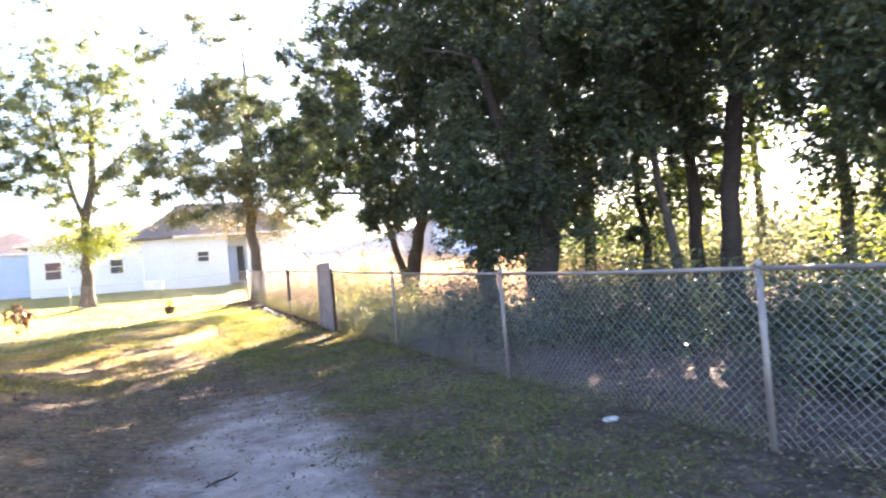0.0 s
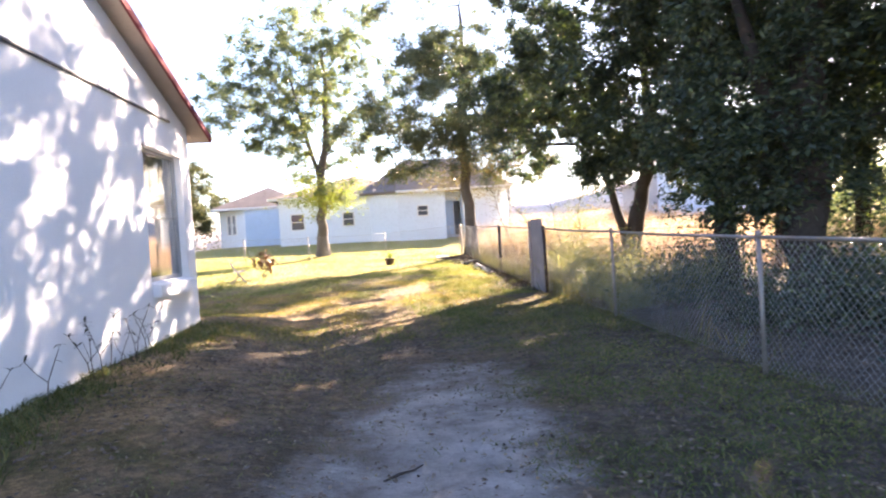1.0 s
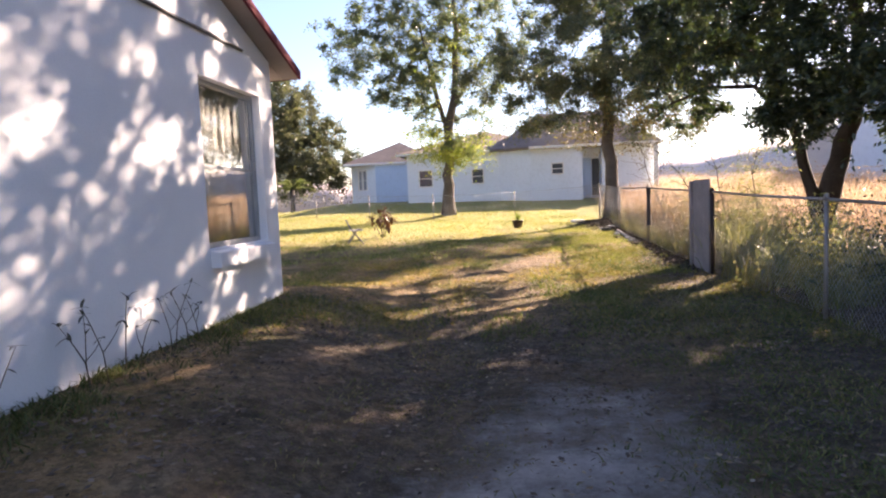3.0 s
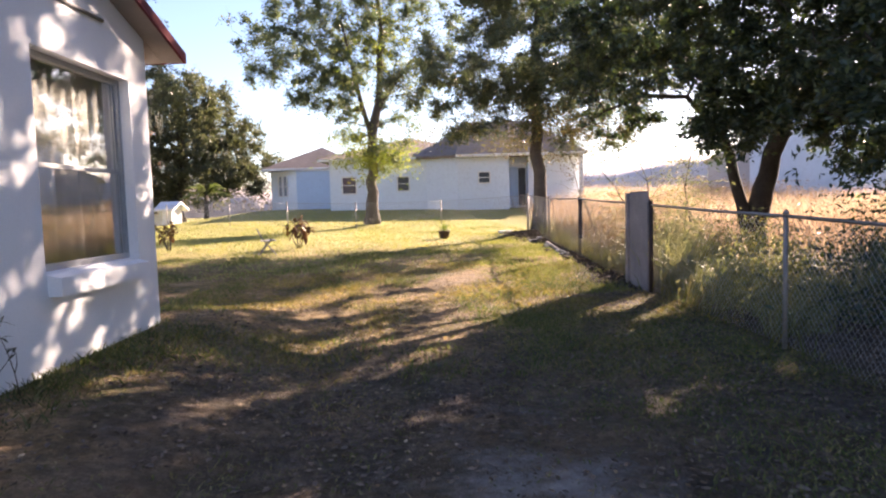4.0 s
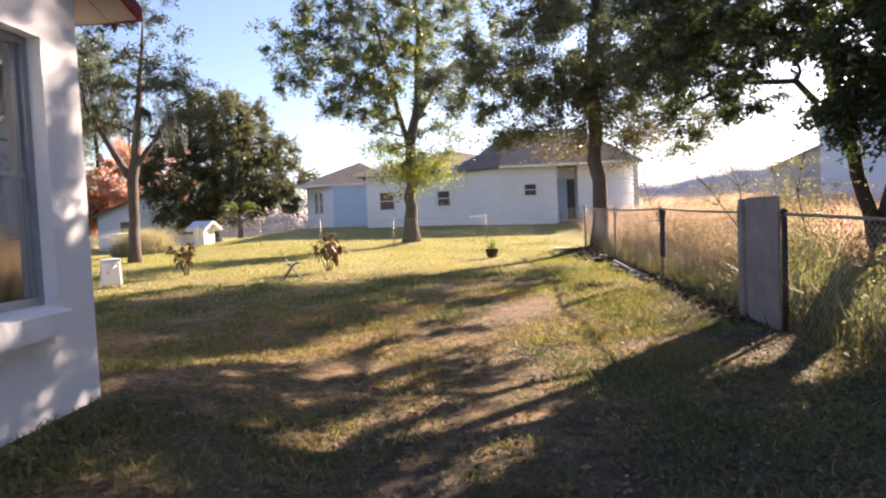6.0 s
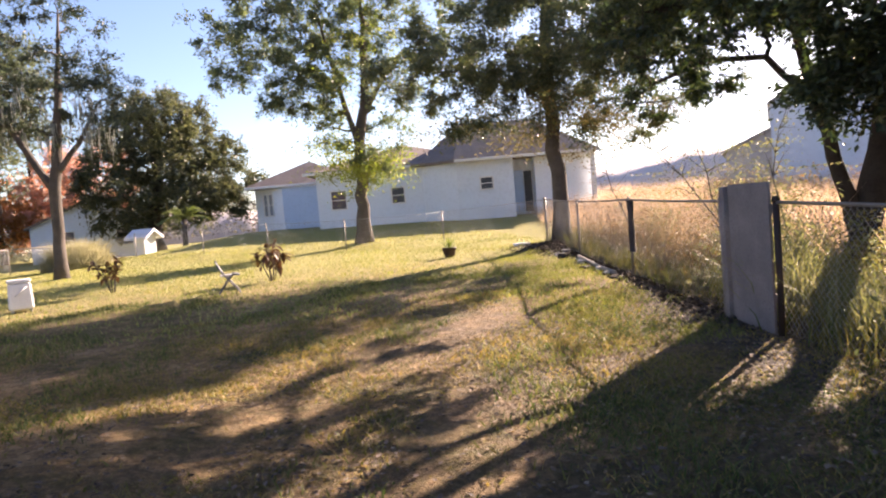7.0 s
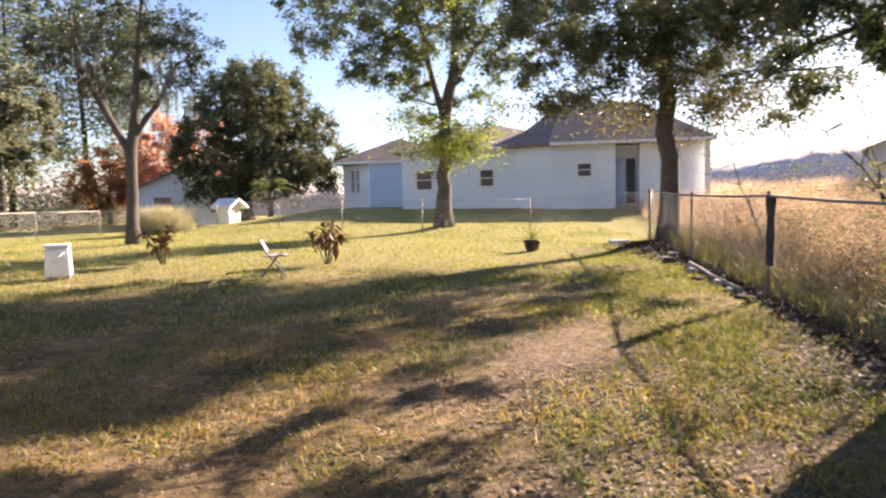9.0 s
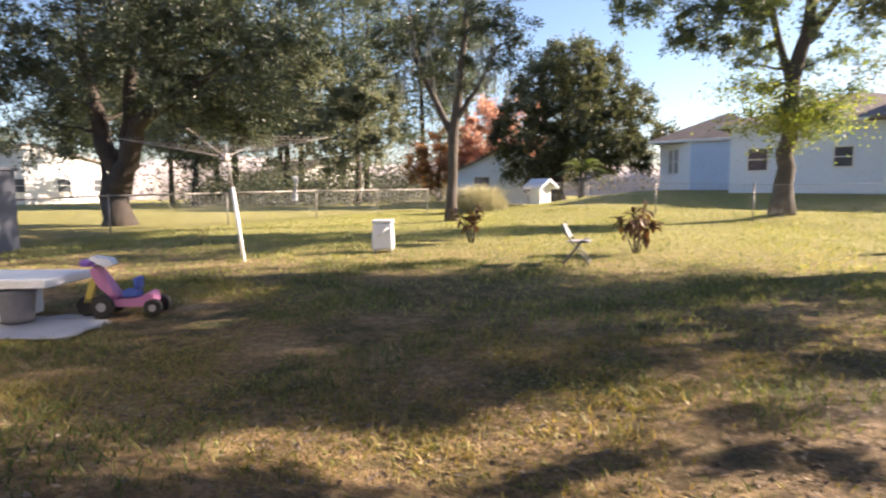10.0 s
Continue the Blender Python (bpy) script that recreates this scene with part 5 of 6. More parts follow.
shrubbery("fence_brush", [(fence_x(y) + r3.uniform(0.6, 2.2), y, r3.uniform(0.4, 1.0), r3.uniform(0.35, 0.8)) for y in [r3.uniform(14.6, 21) for _ in range(20)]], 14000, 0.042, DRYLEAF, "dry brown brush behind the fence", "bushes", 36, 1.0, "stuff")
shrubbery("pale_bush", [(8.3, 15.4, 1.9, 0.6), (8.9, 16.5, 1.9, 0.7), (8.0, 14.2, 1.5, 0.5), (9.6, 17.6, 2.0, 0.7), (8.6, 18.8, 1.6, 0.6)], 7000, 0.05, DRYGREEN, "pale green straggling bushes in the dry field", "bushes", 47, 1.0, "stuff")
shrubbery("field_bushes", [(fence_x(y) + r3.uniform(1.2, 9), y, r3.uniform(0.7, 1.6), r3.uniform(0.5, 1.2)) for y in [r3.uniform(16.2, 34) for _ in range(32)]], 26000, 0.05, DRYLEAF, "dry brownish bushes in the field", "bushes", 33, 1.0, "stuff")
shrubbery("field_brush", [(fence_x(y) + r3.uniform(1.0, 11), y, r3.uniform(0.5, 1.2), r3.uniform(0.4, 0.9)) for y in [r3.uniform(14.5, 30) for _ in range(56)]], 20000, 0.055, DRYTWIG, "grey-brown twiggy brush in the dry field", "bushes", 38, 1.0, "stuff")
shrubbery("field_greens", [(fence_x(y) + r3.uniform(0.5, 3.0), y, r3.uniform(0.2, 0.5), r3.uniform(0.3, 0.6)) for y in [r3.uniform(14.5, 23) for _ in range(18)]], 6000, 0.05, WEEDGREEN, "green weeds at the foot of the field", "weeds", 39, 1.0, "stuff")
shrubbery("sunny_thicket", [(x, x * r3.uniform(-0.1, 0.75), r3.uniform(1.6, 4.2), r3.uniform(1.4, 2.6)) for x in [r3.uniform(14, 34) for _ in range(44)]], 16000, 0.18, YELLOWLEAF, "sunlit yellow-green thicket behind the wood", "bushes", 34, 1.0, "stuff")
shrubbery("grey_thicket", [(x, x * r3.uniform(-0.1, 0.75), r3.uniform(1.6, 4.4), r3.uniform(1.4, 2.6)) for x in [r3.uniform(13, 30) for _ in range(46)]], 30000, 0.17, HAZELEAF, "grey-green and tan thicket behind the wood", "bushes", 44, 1.0, "stuff")
shrubbery("wood_backdrop", [(d * math.sin(b), d * math.cos(b), r3.uniform(2.2, 3.8), r3.uniform(1.2, 2.0)) for b, d in [(radians(r3.uniform(47, 56)), r3.uniform(19, 27)) for _ in range(14)]], 16000, 0.15, GREYLEAF, "mid-green shrubs behind the wood", "bushes", 37, 1.0, "stuff")
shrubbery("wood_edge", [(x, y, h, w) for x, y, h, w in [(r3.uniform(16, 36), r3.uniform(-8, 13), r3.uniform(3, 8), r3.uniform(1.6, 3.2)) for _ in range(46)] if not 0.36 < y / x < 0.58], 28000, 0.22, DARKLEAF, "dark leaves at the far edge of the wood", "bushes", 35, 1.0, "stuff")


def bare_sapling(x, y, reach, seed, label):
    rs = np.random.default_rng(seed)
    root = thing("bare_sapling", pose(x, y, land(x, y)), label, "sapling", "saplings in the field")
    bm = bmesh.new()
    top = np.array(reach)
    main = bent(rs, (0, 0, -0.05), top, 6, 0.06)
    tube(bm, main, [0.022 - 0.0028 * k for k in range(7)], 5)
    for k in range(2, 7):
        for _ in range(3):
            end = np.array(main[k]) + rs.normal(size=3) * np.array([0.35, 0.35, 0.2]) + np.array([0, 0, 0.3])
            part("twig", tubes((bent(rs, main[k], end, 3, 0.03), [0.008, 0.006, 0.004, 0.002]), seg=4), BARKGREY, root)
    part("stem", bm, BARKGREY, root)
    p = np.array(main)[rs.integers(2, 7, 420)] + rs.normal(size=(420, 3)) * 0.13
    v, f = leaf_arrays(rs, p, 0.042)
    cloud("foliage", v, f, DRYGREEN, root)


bare_sapling(7.2, 13.6, (-1.1, 0.9, 1.9), 41, "leaning thin sapling with few leaves in dry grass")
bare_sapling(7.9, 14.6, (0.3, 0.2, 2.1), 42, "thin sapling with few leaves in dry grass")
bare_sapling(8.6, 16.6, (-0.4, 0.3, 2.4), 43, "thin sapling with few leaves in dry grass")
bare_sapling(8.2, 19.2, (-0.5, 0.2, 2.0), 44, "thin sapling with few leaves in dry grass")


# ---- things on the lawn ----
def leaf_mesh(name, length, width, fold, curl, material):
    me = bpy.data.meshes.new(name)
    v, f = [], []
    for i in range(5):
        u = i / 4
        w = width * math.sin(math.pi * (0.12 + 0.86 * u)) * 0.5
        z = -curl * u * u
        v += [(u * length, -w, z + fold * w), (u * length, 0, z), (u * length, w, z + fold * w)]
    for i in range(4):
        a = i * 3
        f += [(a, a + 3, a + 4, a + 1), (a + 1, a + 4, a + 5, a + 2)]
    me.from_pydata(v, [], f)
    me.materials.append(material)
    return me


CROTON_MESH = [leaf_mesh("leaf", 0.26, 0.11, 0.35, 0.07, CROTONLEAF), leaf_mesh("leaf", 0.21, 0.1, 0.3, 0.05, CROTONLEAF_DARK)]


def croton(x, y, h, seed, label, shades, stems, droop):
    """A shrub of several stems, each with a rosette of broad leaves at its top and a few below."""
    rs = random.Random(seed)
    root = thing("croton_shrub", pose(x, y, land(x, y)), label, "shrub", "shrubs on the lawn")
    for k in range(stems):
        a = 2 * math.pi * k / stems + rs.uniform(-0.4, 0.4)
        lean = rs.uniform(0.12, 0.42)
        top = (math.cos(a) * lean, math.sin(a) * lean, h * rs.uniform(0.55, 0.98))
        part("stem", tubes(([(0.03 * math.cos(a), 0.03 * math.sin(a), -0.04), (top[0] * 0.5, top[1] * 0.5, top[2] * 0.55), top], [0.013, 0.011, 0.007]), seg=6), BARKGREY, root)
        for q in range(15):
            u = 1 - 0.5 * (q / 15) ** 1.4
            p = Vector((top[0] * u, top[1] * u, top[2] * u))
            lf = new("leaf", CROTON_MESH[rs.choice(shades)])
            lf.parent = root
            lf.matrix_basis = Matrix.Translation(p) @ pose(0, 0, 0, 0, rs.uniform(-50, 10 + droop), rs.uniform(0, 360)) @ Matrix.Scale(rs.uniform(0.65, 1.05), 4)


croton(0.5, 20.5, 0.92, 51, "croton shrub with drooping dark red leaves", (0, 0, 1), 6, 60)
croton(-2.9, 21.35, 0.78, 52, "open dark-leaved croton shrub", (1, 1, 1, 0), 6, 25)

BLADE_MESH = leaf_mesh("leaf", 0.42, 0.035, 0.5, 0.09, PALMLEAF)


def potted_yucca():
    root = thing("potted_yucca", pose(4.64, 21.85, land(4.64, 21.85)), "spiky yucca in a small dark pot", "plant")
    bm = bmesh.new()
    for prof in ([(0.11, 0.0), (0.15, 0.1), (0.17, 0.2), (0.185, 0.2), (0.185, 0.235), (0.155, 0.235), (0.15, 0.19)],):
        tube(bm, [(0, 0, z) for r, z in prof], [r for r, z in prof], 16)
    part("pot", bm, POTMAT, root, "dark brown plastic pot")
    rs = random.Random(3)
    for k in range(26):
        lf = new("leaf", BLADE_MESH)
        lf.parent = root
        lf.matrix_basis = Matrix.Translation((0, 0, 0.19)) @ pose(0, 0, 0, 0, -rs.uniform(25, 85), k * 137.5) @ Matrix.Scale(rs.uniform(0.6, 1.0), 4)


potted_yucca()


def folding_chair():
    x, y = -0.2, 19.2
    root = thing("folding_chair", pose(x, y, land(x, y), 0, 0, 8) @ Matrix.Scale(0.88, 4), "worn grey folding lawn chair standing open", "chair")
    for sy in (-0.24, 0.24):
        part("leg", tubes(([(-0.22, sy, 0), (0.0, sy, 0.3), (0.1, sy, 0.42), (0.2, sy, 0.41)], [0.016] * 4), seg=6), DARKMETAL, root)
        part("leg", tubes(([(0.24, sy, 0), (0.0, sy, 0.31), (-0.14, sy, 0.5), (-0.24, sy, 0.72)], [0.016] * 4), seg=6), DARKMETAL, root)
    for z, px in ((0.03, -0.2), (0.04, 0.215)):
        part("stretcher", tubes(([(px, -0.24, z), (px, 0.24, z)], [0.009, 0.009]), seg=6), GALV, root)
    part("seat", boxes((-0.16, 0.24, -0.23, 0.23, 0.385, 0.41), bevel=0.008), CHAIRMAT, root, "pale woven seat")
    bm = prism(bmesh.new(), [(-0.13, 0.47), (-0.115, 0.47), (-0.225, 0.7), (-0.24, 0.7)], "y", -0.23, 0.23)
    part("backrest", bm, CHAIRMAT, root, "pale woven backrest")


folding_chair()


def white_bin():
    x, y = -3.9, 19.5
    root = thing("white_plastic_bin", pose(x, y, land(x, y), 0, 0, 24), "white plastic box with a lid on the lawn", "bin")
    bm = boxes((-0.2, 0.2, -0.17, 0.17, 0.05, 0.53), bevel=0.035)
    for vtx in bm.verts:
        k = 1 - 0.1 * (vtx.co.z / 0.5)
        vtx.co.x *= k
        vtx.co.y *= k
    part("body", bm, WHITE, root)
    part("lid", boxes((-0.188, 0.188, -0.16, 0.16, 0.535, 0.6), bevel=0.022), WHITE, root)
    part("handle", tubes(([(-0.08, -0.168, 0.3), (0.0, -0.182, 0.37), (0.1, -0.166, 0.46)], [0.014] * 3), seg=6), WHITE, root)
    for sx in (-0.14, 0.14):
        for sy in (-0.11, 0.11):
            part("foot", boxes((sx - 0.025, sx + 0.025, sy - 0.025, sy + 0.025, 0, 0.055), bevel=0.005), CONCRETE, root)


white_bin()


def rotary_dryer():
    x, y = -5.55, 17.65
    z = land(x, y)
    root = thing("rotary_clothes_dryer", pose(x, y, z), "leaning white pole clothes dryer with thin arms and lines", "clothes dryer")
    top = Vector((-0.16, -0.05, 1.27))
    part("pole", tubes(([(0, 0, -0.1), top], [0.032, 0.03]), seg=10), WHITE, root, "white painted lower pole")
    head = Vector((-0.26, -0.08, 2.0))
    part("upper_pole", tubes(([top - Vector((0, 0, 0.05)), head], [0.02, 0.018]), seg=8), GALV, root)
    part("hub", boxes((head.x - 0.05, head.x + 0.05, head.y - 0.05, head.y + 0.05, 1.72, 1.84), bevel=0.015), GALV, root)
    hub = Vector((head.x, head.y, 1.78))
    ends = []
    for k in range(4):
        a = radians(28 + 90 * k)
        e = hub + Vector((math.cos(a) * 1.75, math.sin(a) * 1.75, 0.32))
        ends.append(e)
        part("arm", tubes(([hub, e], [0.008, 0.006]), seg=6), GALV, root)
    for q in range(1, 7):
        u = 0.3 + 0.7 * q / 6
        for k in range(4):
            a, b = hub.lerp(ends[k], u), hub.lerp(ends[(k + 1) % 4], u)
            m = (a + b) / 2 - Vector((0, 0, 0.05))
            part("line", tubes(([a, m, b], [0.0016] * 3), seg=4), GALV, root)


rotary_dryer()


def ride_on_toy():
    x, y = -4.02, 14.02
    root = thing("ride_on_toy_car", pose(x + 0.08, y + 0.06, land(x, y), 0, 0, 32) @ Matrix.Scale(0.67, 4), "pink and purple plastic ride-on toy car", "toy")
    bm = prism(bmesh.new(), [(-0.34, 0.16), (0.5, 0.15), (0.56, 0.22), (0.54, 0.37), (0.46, 0.38), (0.36, 0.3), (0.02, 0.27), (-0.3, 0.3)], "y", -0.19, 0.19)
    bmesh.ops.bevel(bm, geom=bm.edges[:], offset=0.018, segments=2, affect="EDGES")
    part("body", bm, PINK, root, "pink plastic deck with a raised tail")
    bm = prism(bmesh.new(), [(-0.08, 0.27), (0.02, 0.3), (-0.26, 0.74), (-0.36, 0.8), (-0.42, 0.72), (-0.3, 0.48)], "y", -0.14, 0.14)
    bmesh.ops.bevel(bm, geom=bm.edges[:], offset=0.018, segments=2, affect="EDGES")
    part("cowl", bm, PINK, root, "slanting pink front cowl")
    part("seat", boxes((0.06, 0.3, -0.14, 0.14, 0.3, 0.42), bevel=0.03), BLUEPLASTIC, root, "blue seat")
    part("backrest", boxes((0.24, 0.32, -0.14, 0.14, 0.43, 0.62), bevel=0.025), BLUEPLASTIC, root)
    part("nose", boxes((-0.58, -0.38, -0.11, 0.11, 0.8, 0.92), bevel=0.05), PURPLE, root, "purple nose")
    part("handlebar", tubes(([(-0.3, -0.27, 0.86), (-0.34, -0.1, 0.8), (-0.34, 0.1, 0.8), (-0.3, 0.27, 0.86)], [0.022, 0.016, 0.016, 0.022]), seg=8), PURPLE, root, "purple handlebar")
    part("windscreen", prism(bmesh.new(), [(-0.42, 0.925), (-0.16, 0.79), (-0.06, 0.84), (-0.12, 0.93), (-0.38, 0.97)], "y", -0.13, 0.13), SHEETMAT, root, "pale visor")
    part("fork", prism(bmesh.new(), [(-0.56, 0.22), (-0.46, 0.22), (-0.34, 0.6), (-0.44, 0.62)], "y", -0.05, 0.05), YELLOWPLASTIC, root, "yellow front strut")
    for px, py, r in ((-0.2, -0.25, 0.18), (-0.2, 0.25, 0.18), (0.56, -0.22, 0.14), (0.56, 0.22, 0.14), (-0.52, 0.0, 0.16)):
        w = part("wheel", tubes(([(px, py - 0.05, r), (px, py - 0.04, r), (px, py + 0.04, r), (px, py + 0.05, r)], [r * 0.86, r, r, r * 0.86]), seg=18), RUBBER, root, "black plastic wheel")
        s = -1 if py < 0 else 1
        part("hubcap", tubes(([(px, py + s * 0.045, r), (px, py + s * 0.062, r)], [r * 0.45, r * 0.35]), seg=12), CHAIRMAT, w)


ride_on_toy()


def patio_clutter():
    z = land(-4.9, 13.1)
    bm = bmesh.new()
    rs = random.Random(9)
    n = 14
    grid = [[bm.verts.new((-1.3 + 2.5 * i / n, -0.55 + 1.2 * j / n, 0.03 + 0.02 * rs.random())) for j in range(n + 1)] for i in range(n + 1)]
    for i in range(n):
        for j in range(n):
            bm.faces.new((grid[i][j], grid[i + 1][j], grid[i + 1][j + 1], grid[i][j + 1])).smooth = True
    bmesh.ops.solidify(bm, geom=bm.faces[:], thickness=0.012)
    ob = part("plastic_sheet", bm, SHEETMAT)
    ob.matrix_world = pose(-4.72, 13.12, z, 0, 0, 24)
    tagged(ob, "crumpled white plastic sheet spread on the ground", "sheet")
    root = thing("low_table", pose(-5.2, 13.4, z + 0.05, 0, 0, 24), "low pale table with thick top", "table")
    part("tabletop", boxes((-0.95, 0.95, -0.42, 0.4, 0.36, 0.46), bevel=0.02), WHITE, root, "thick off-white top")
    for sx in (-0.8, 0.25):
        part("leg", boxes((sx, sx + 0.18, -0.3, 0.3, 0, 0.36), bevel=0.01), SHEETMAT, root)
    ob = part("bucket", tubes(([(0, 0, 0), (0, 0, 0.05), (0, 0, 0.3), (0, 0, 0.33), (0, 0, 0.31)], [0.14, 0.15, 0.18, 0.19, 0.16]), seg=18), BUCKETMAT)
    ob.matrix_world = pose(-4.55, 13.35, land(-4.5, 13.3) + 0.045)
    tagged(ob, "grey bucket standing on the plastic sheet", "bucket")


patio_clutter()


def utility_cabinet():
    root = thing("storage_cabinet", pose(-12.25, 17.0, land(-12.25, 17.0), 0, 0, 30), "dark grey upright storage cabinet at the lawn's edge", "cabinet")
    part("body", boxes((-0.6, 0.6, -0.45, 0.45, 0, 1.7), bevel=0.02), CABINETMAT, root)
    part("roof", boxes((-0.65, 0.65, -0.5, 0.5, 1.703, 1.78), bevel=0.02), CABINETMAT, root)
    for sx in (-0.58, 0.02):
        d = part("door", boxes((sx, sx + 0.56, -0.475, -0.452, 0.06, 1.64), bevel=0.008), CABINETMAT, root)
        part("handle", boxes((0.0 + (-0.1 if sx < 0 else 0.08), 0.0 + (-0.07 if sx < 0 else 0.11), -0.5, -0.476, 0.8, 0.95), bevel=0.006), RUST, d)


utility_cabinet()


def fallen_pipe():
    a, b = Vector((6.75, 18.9)), Vector((6.2, 16.2))
    bm = tubes(([(a.x, a.y, land(*a) + 0.05), ((a.x + b.x) / 2, (a.y + b.y) / 2, land(*((a + b) / 2)) + 0.04), (b.x, b.y, land(*b) + 0.04)], [0.035] * 3), seg=8)
    tagged(part("fallen_pipe", bm, GALV), "grey pipe lying along the foot of the fence", "pipe")
    rs = random.Random(12)
    for k in range(9):
        u = k / 8
        p = Vector((6.15, 15.9)).lerp(Vector((7.0, 20.4)), u) + Vector((rs.uniform(-0.25, 0.1), rs.uniform(-0.1, 0.1)))
        bm = boxes((-rs.uniform(0.05, 0.16), rs.uniform(0.05, 0.16), -0.06, 0.06, -0.01, rs.uniform(0.04, 0.1)), bevel=0.015)
        for vtx in bm.verts:
            vtx.co += Vector((rs.uniform(-0.015, 0.015), rs.uniform(-0.015, 0.015), rs.uniform(-0.01, 0.01)))
        ob = part("rubble_stone", bm, CONCRETE if k % 3 else BARK)
        ob.matrix_world = pose(p.x, p.y, land(p.x, p.y), 0, 0, rs.uniform(0, 180))
        tagged(ob, "broken grey rubble lump along the fence foot", "rubble", "rubble along the fence")
    ob = part("pale_stone", boxes((-0.22, 0.22, -0.1, 0.1, -0.02, 0.09), bevel=0.03), WHITE)
    ob.matrix_world = pose(6.75, 22.6, land(6.75, 22.6))
    tagged(ob, "pale flat stone on the lawn near the corner", "stone")


fallen_pipe()

STALK_LEAF = leaf_mesh("leaf", 0.085, 0.022, 0.3, 0.03, WEEDLEAF)
rs = random.Random(21)
for u, out, h in ((-4.3, 0.2, 0.42), (-3.62, 0.22, 0.46), (-3.5, 0.14, 0.4), (-3.42, 0.2, 0.5), (-3.2, 0.16, 0.52), (-3.1, 0.2, 0.34), (-2.62, 0.16, 0.4), (-2.52, 0.12, 0.5), (-2.45, 0.2, 0.44), (-2.2, 0.15, 0.36), (-4.9, 0.2, 0.5), (-5.4, 0.25, 0.45)):
    p = Vector((-0.42, 10.17, 0)) + AY * u + AX * out
    root = thing("stalk_weed", pose(p.x, p.y, land(p.x, p.y), 0, 0, rs.uniform(0, 360)), "spindly dark-leaved weed against the wall", "weed", "weeds below the wall")
    bend = rs.uniform(0.02, 0.12)
    path = [(0, 0, -0.03), (bend * 0.3, 0.01, h * 0.4), (bend, 0.0, h * 0.75), (bend * 1.6, 0.0, h)]
    part("stem", tubes((path, [0.0042, 0.0035, 0.003, 0.002]), seg=5), WEEDSTEM, root)
    part("side_stem", tubes(([path[1], (path[1][0] - 0.06, 0.05, h * 0.6), (path[1][0] - 0.1, 0.09, h * 0.8)], [0.003, 0.0025, 0.0015]), seg=4), WEEDSTEM, root)
    for k in range(7):
        q = Vector(path[3]) if k < 4 else (Vector(path[2]) if k < 5 else Vector((path[1][0] - 0.1, 0.09, h * 0.8)))
        lf = new("leaf", STALK_LEAF)
        lf.parent = root
        lf.matrix_basis = Matrix.Translation(q) @ pose(0, 0, 0, 0, rs.uniform(-60, 20), k * 75 + rs.uniform(-20, 20)) @ Matrix.Scale(rs.uniform(0.55, 1.05), 4)


# ---- beyond the lawn ----
def pampas():
    rs = np.random.default_rng(61)
    n = 6500
    a, r = rs.uniform(0, 2 * math.pi, n), 1.25 * rs.uniform(0, 1, n) ** 0.6
    px, py = -8.0 + r * np.cos(a), 33.9 + r * np.sin(a)
    p = np.stack([px, py, np.array([land(u, w) for u, w in zip(px, py)])], 1)
    blades("pampas_grass", rs, p, (0.2 + 1.0 * (1 - (r / 1.3) ** 2)) * rs.uniform(0.75, 1.1, n), 0.012, 0.55, PAMPASMAT, "rounded clump of tall pale green grass", "grass clump", "")


pampas()


def small_palm():
    root = thing("small_palm", pose(-5.65, 42.5, land(-5.65, 42.5)) @ Matrix.Scale(1.02, 4), "young palm with short trunk beyond the fence", "palm")
    part("trunk", tubes(([(0, 0, -0.1), (0.02, 0, 0.5), (0.05, 0, 1.5)], [0.16, 0.13, 0.1]), seg=10), BARKGREY, root)
    rs = np.random.default_rng(62)
    for k in range(16):
        a = k * 2.4
        el = rs.uniform(0.1, 1.2)
        bm = bmesh.new()
        spine = [(0.05 + math.cos(a) * 1.5 * u * math.cos(el), math.sin(a) * 1.5 * u * math.cos(el), 1.5 + 1.5 * u * math.sin(el) - 0.8 * u * u) for u in (0, 0.2, 0.4, 0.6, 0.8, 1.0)]
        tube(bm, spine, [0.018, 0.015, 0.012, 0.01, 0.007, 0.004], 4)
        for i in range(1, 6):
            for q in range(6):
                u = (q / 6)
                b = Vector(spine[i - 1]).lerp(Vector(spine[i]), u)
                for s in (-1, 1):
                    e = b + Vector((-math.sin(a) * s * 0.3 + math.cos(a) * 0.12, math.cos(a) * s * 0.3 + math.sin(a) * 0.12, -0.12))
                    w = Vector((math.cos(a), math.sin(a), 0)) * 0.03
                    bm.faces.new([bm.verts.new(v) for v in (b - w, b + w, e)])
        part("frond", bm, PALMLEAF, root)


small_palm()


def small_building(name, x, y, turn, w, d, h, rise, wall, roof, label, category="building", openings=()):
    root = thing(name, pose(x, y, land(x, y) - 0.1, 0, 0, turn), label, category)
    part("wall", prism(bmesh.new(), [(-w / 2, 0), (w / 2, 0), (w / 2, h), (0, h + rise), (-w / 2, h)], "y", -d / 2, d / 2), wall, root)
    for s in (-1, 1):
        bm = prism(bmesh.new(), [(s * (w / 2 + 0.25), h - 0.25 * rise / (w / 2)), (0, h + rise), (0, h + rise + 0.12), (s * (w / 2 + 0.25), h + 0.12 - 0.25 * rise / (w / 2))], "y", -d / 2 - 0.3, d / 2 + 0.3)
        part("roof", bm, roof, root)
    for x0, x1, z0, z1 in openings:
        framed_window(root, x0, x1, z0, z1, -d / 2 - 0.03, DARKPANE)
    return root


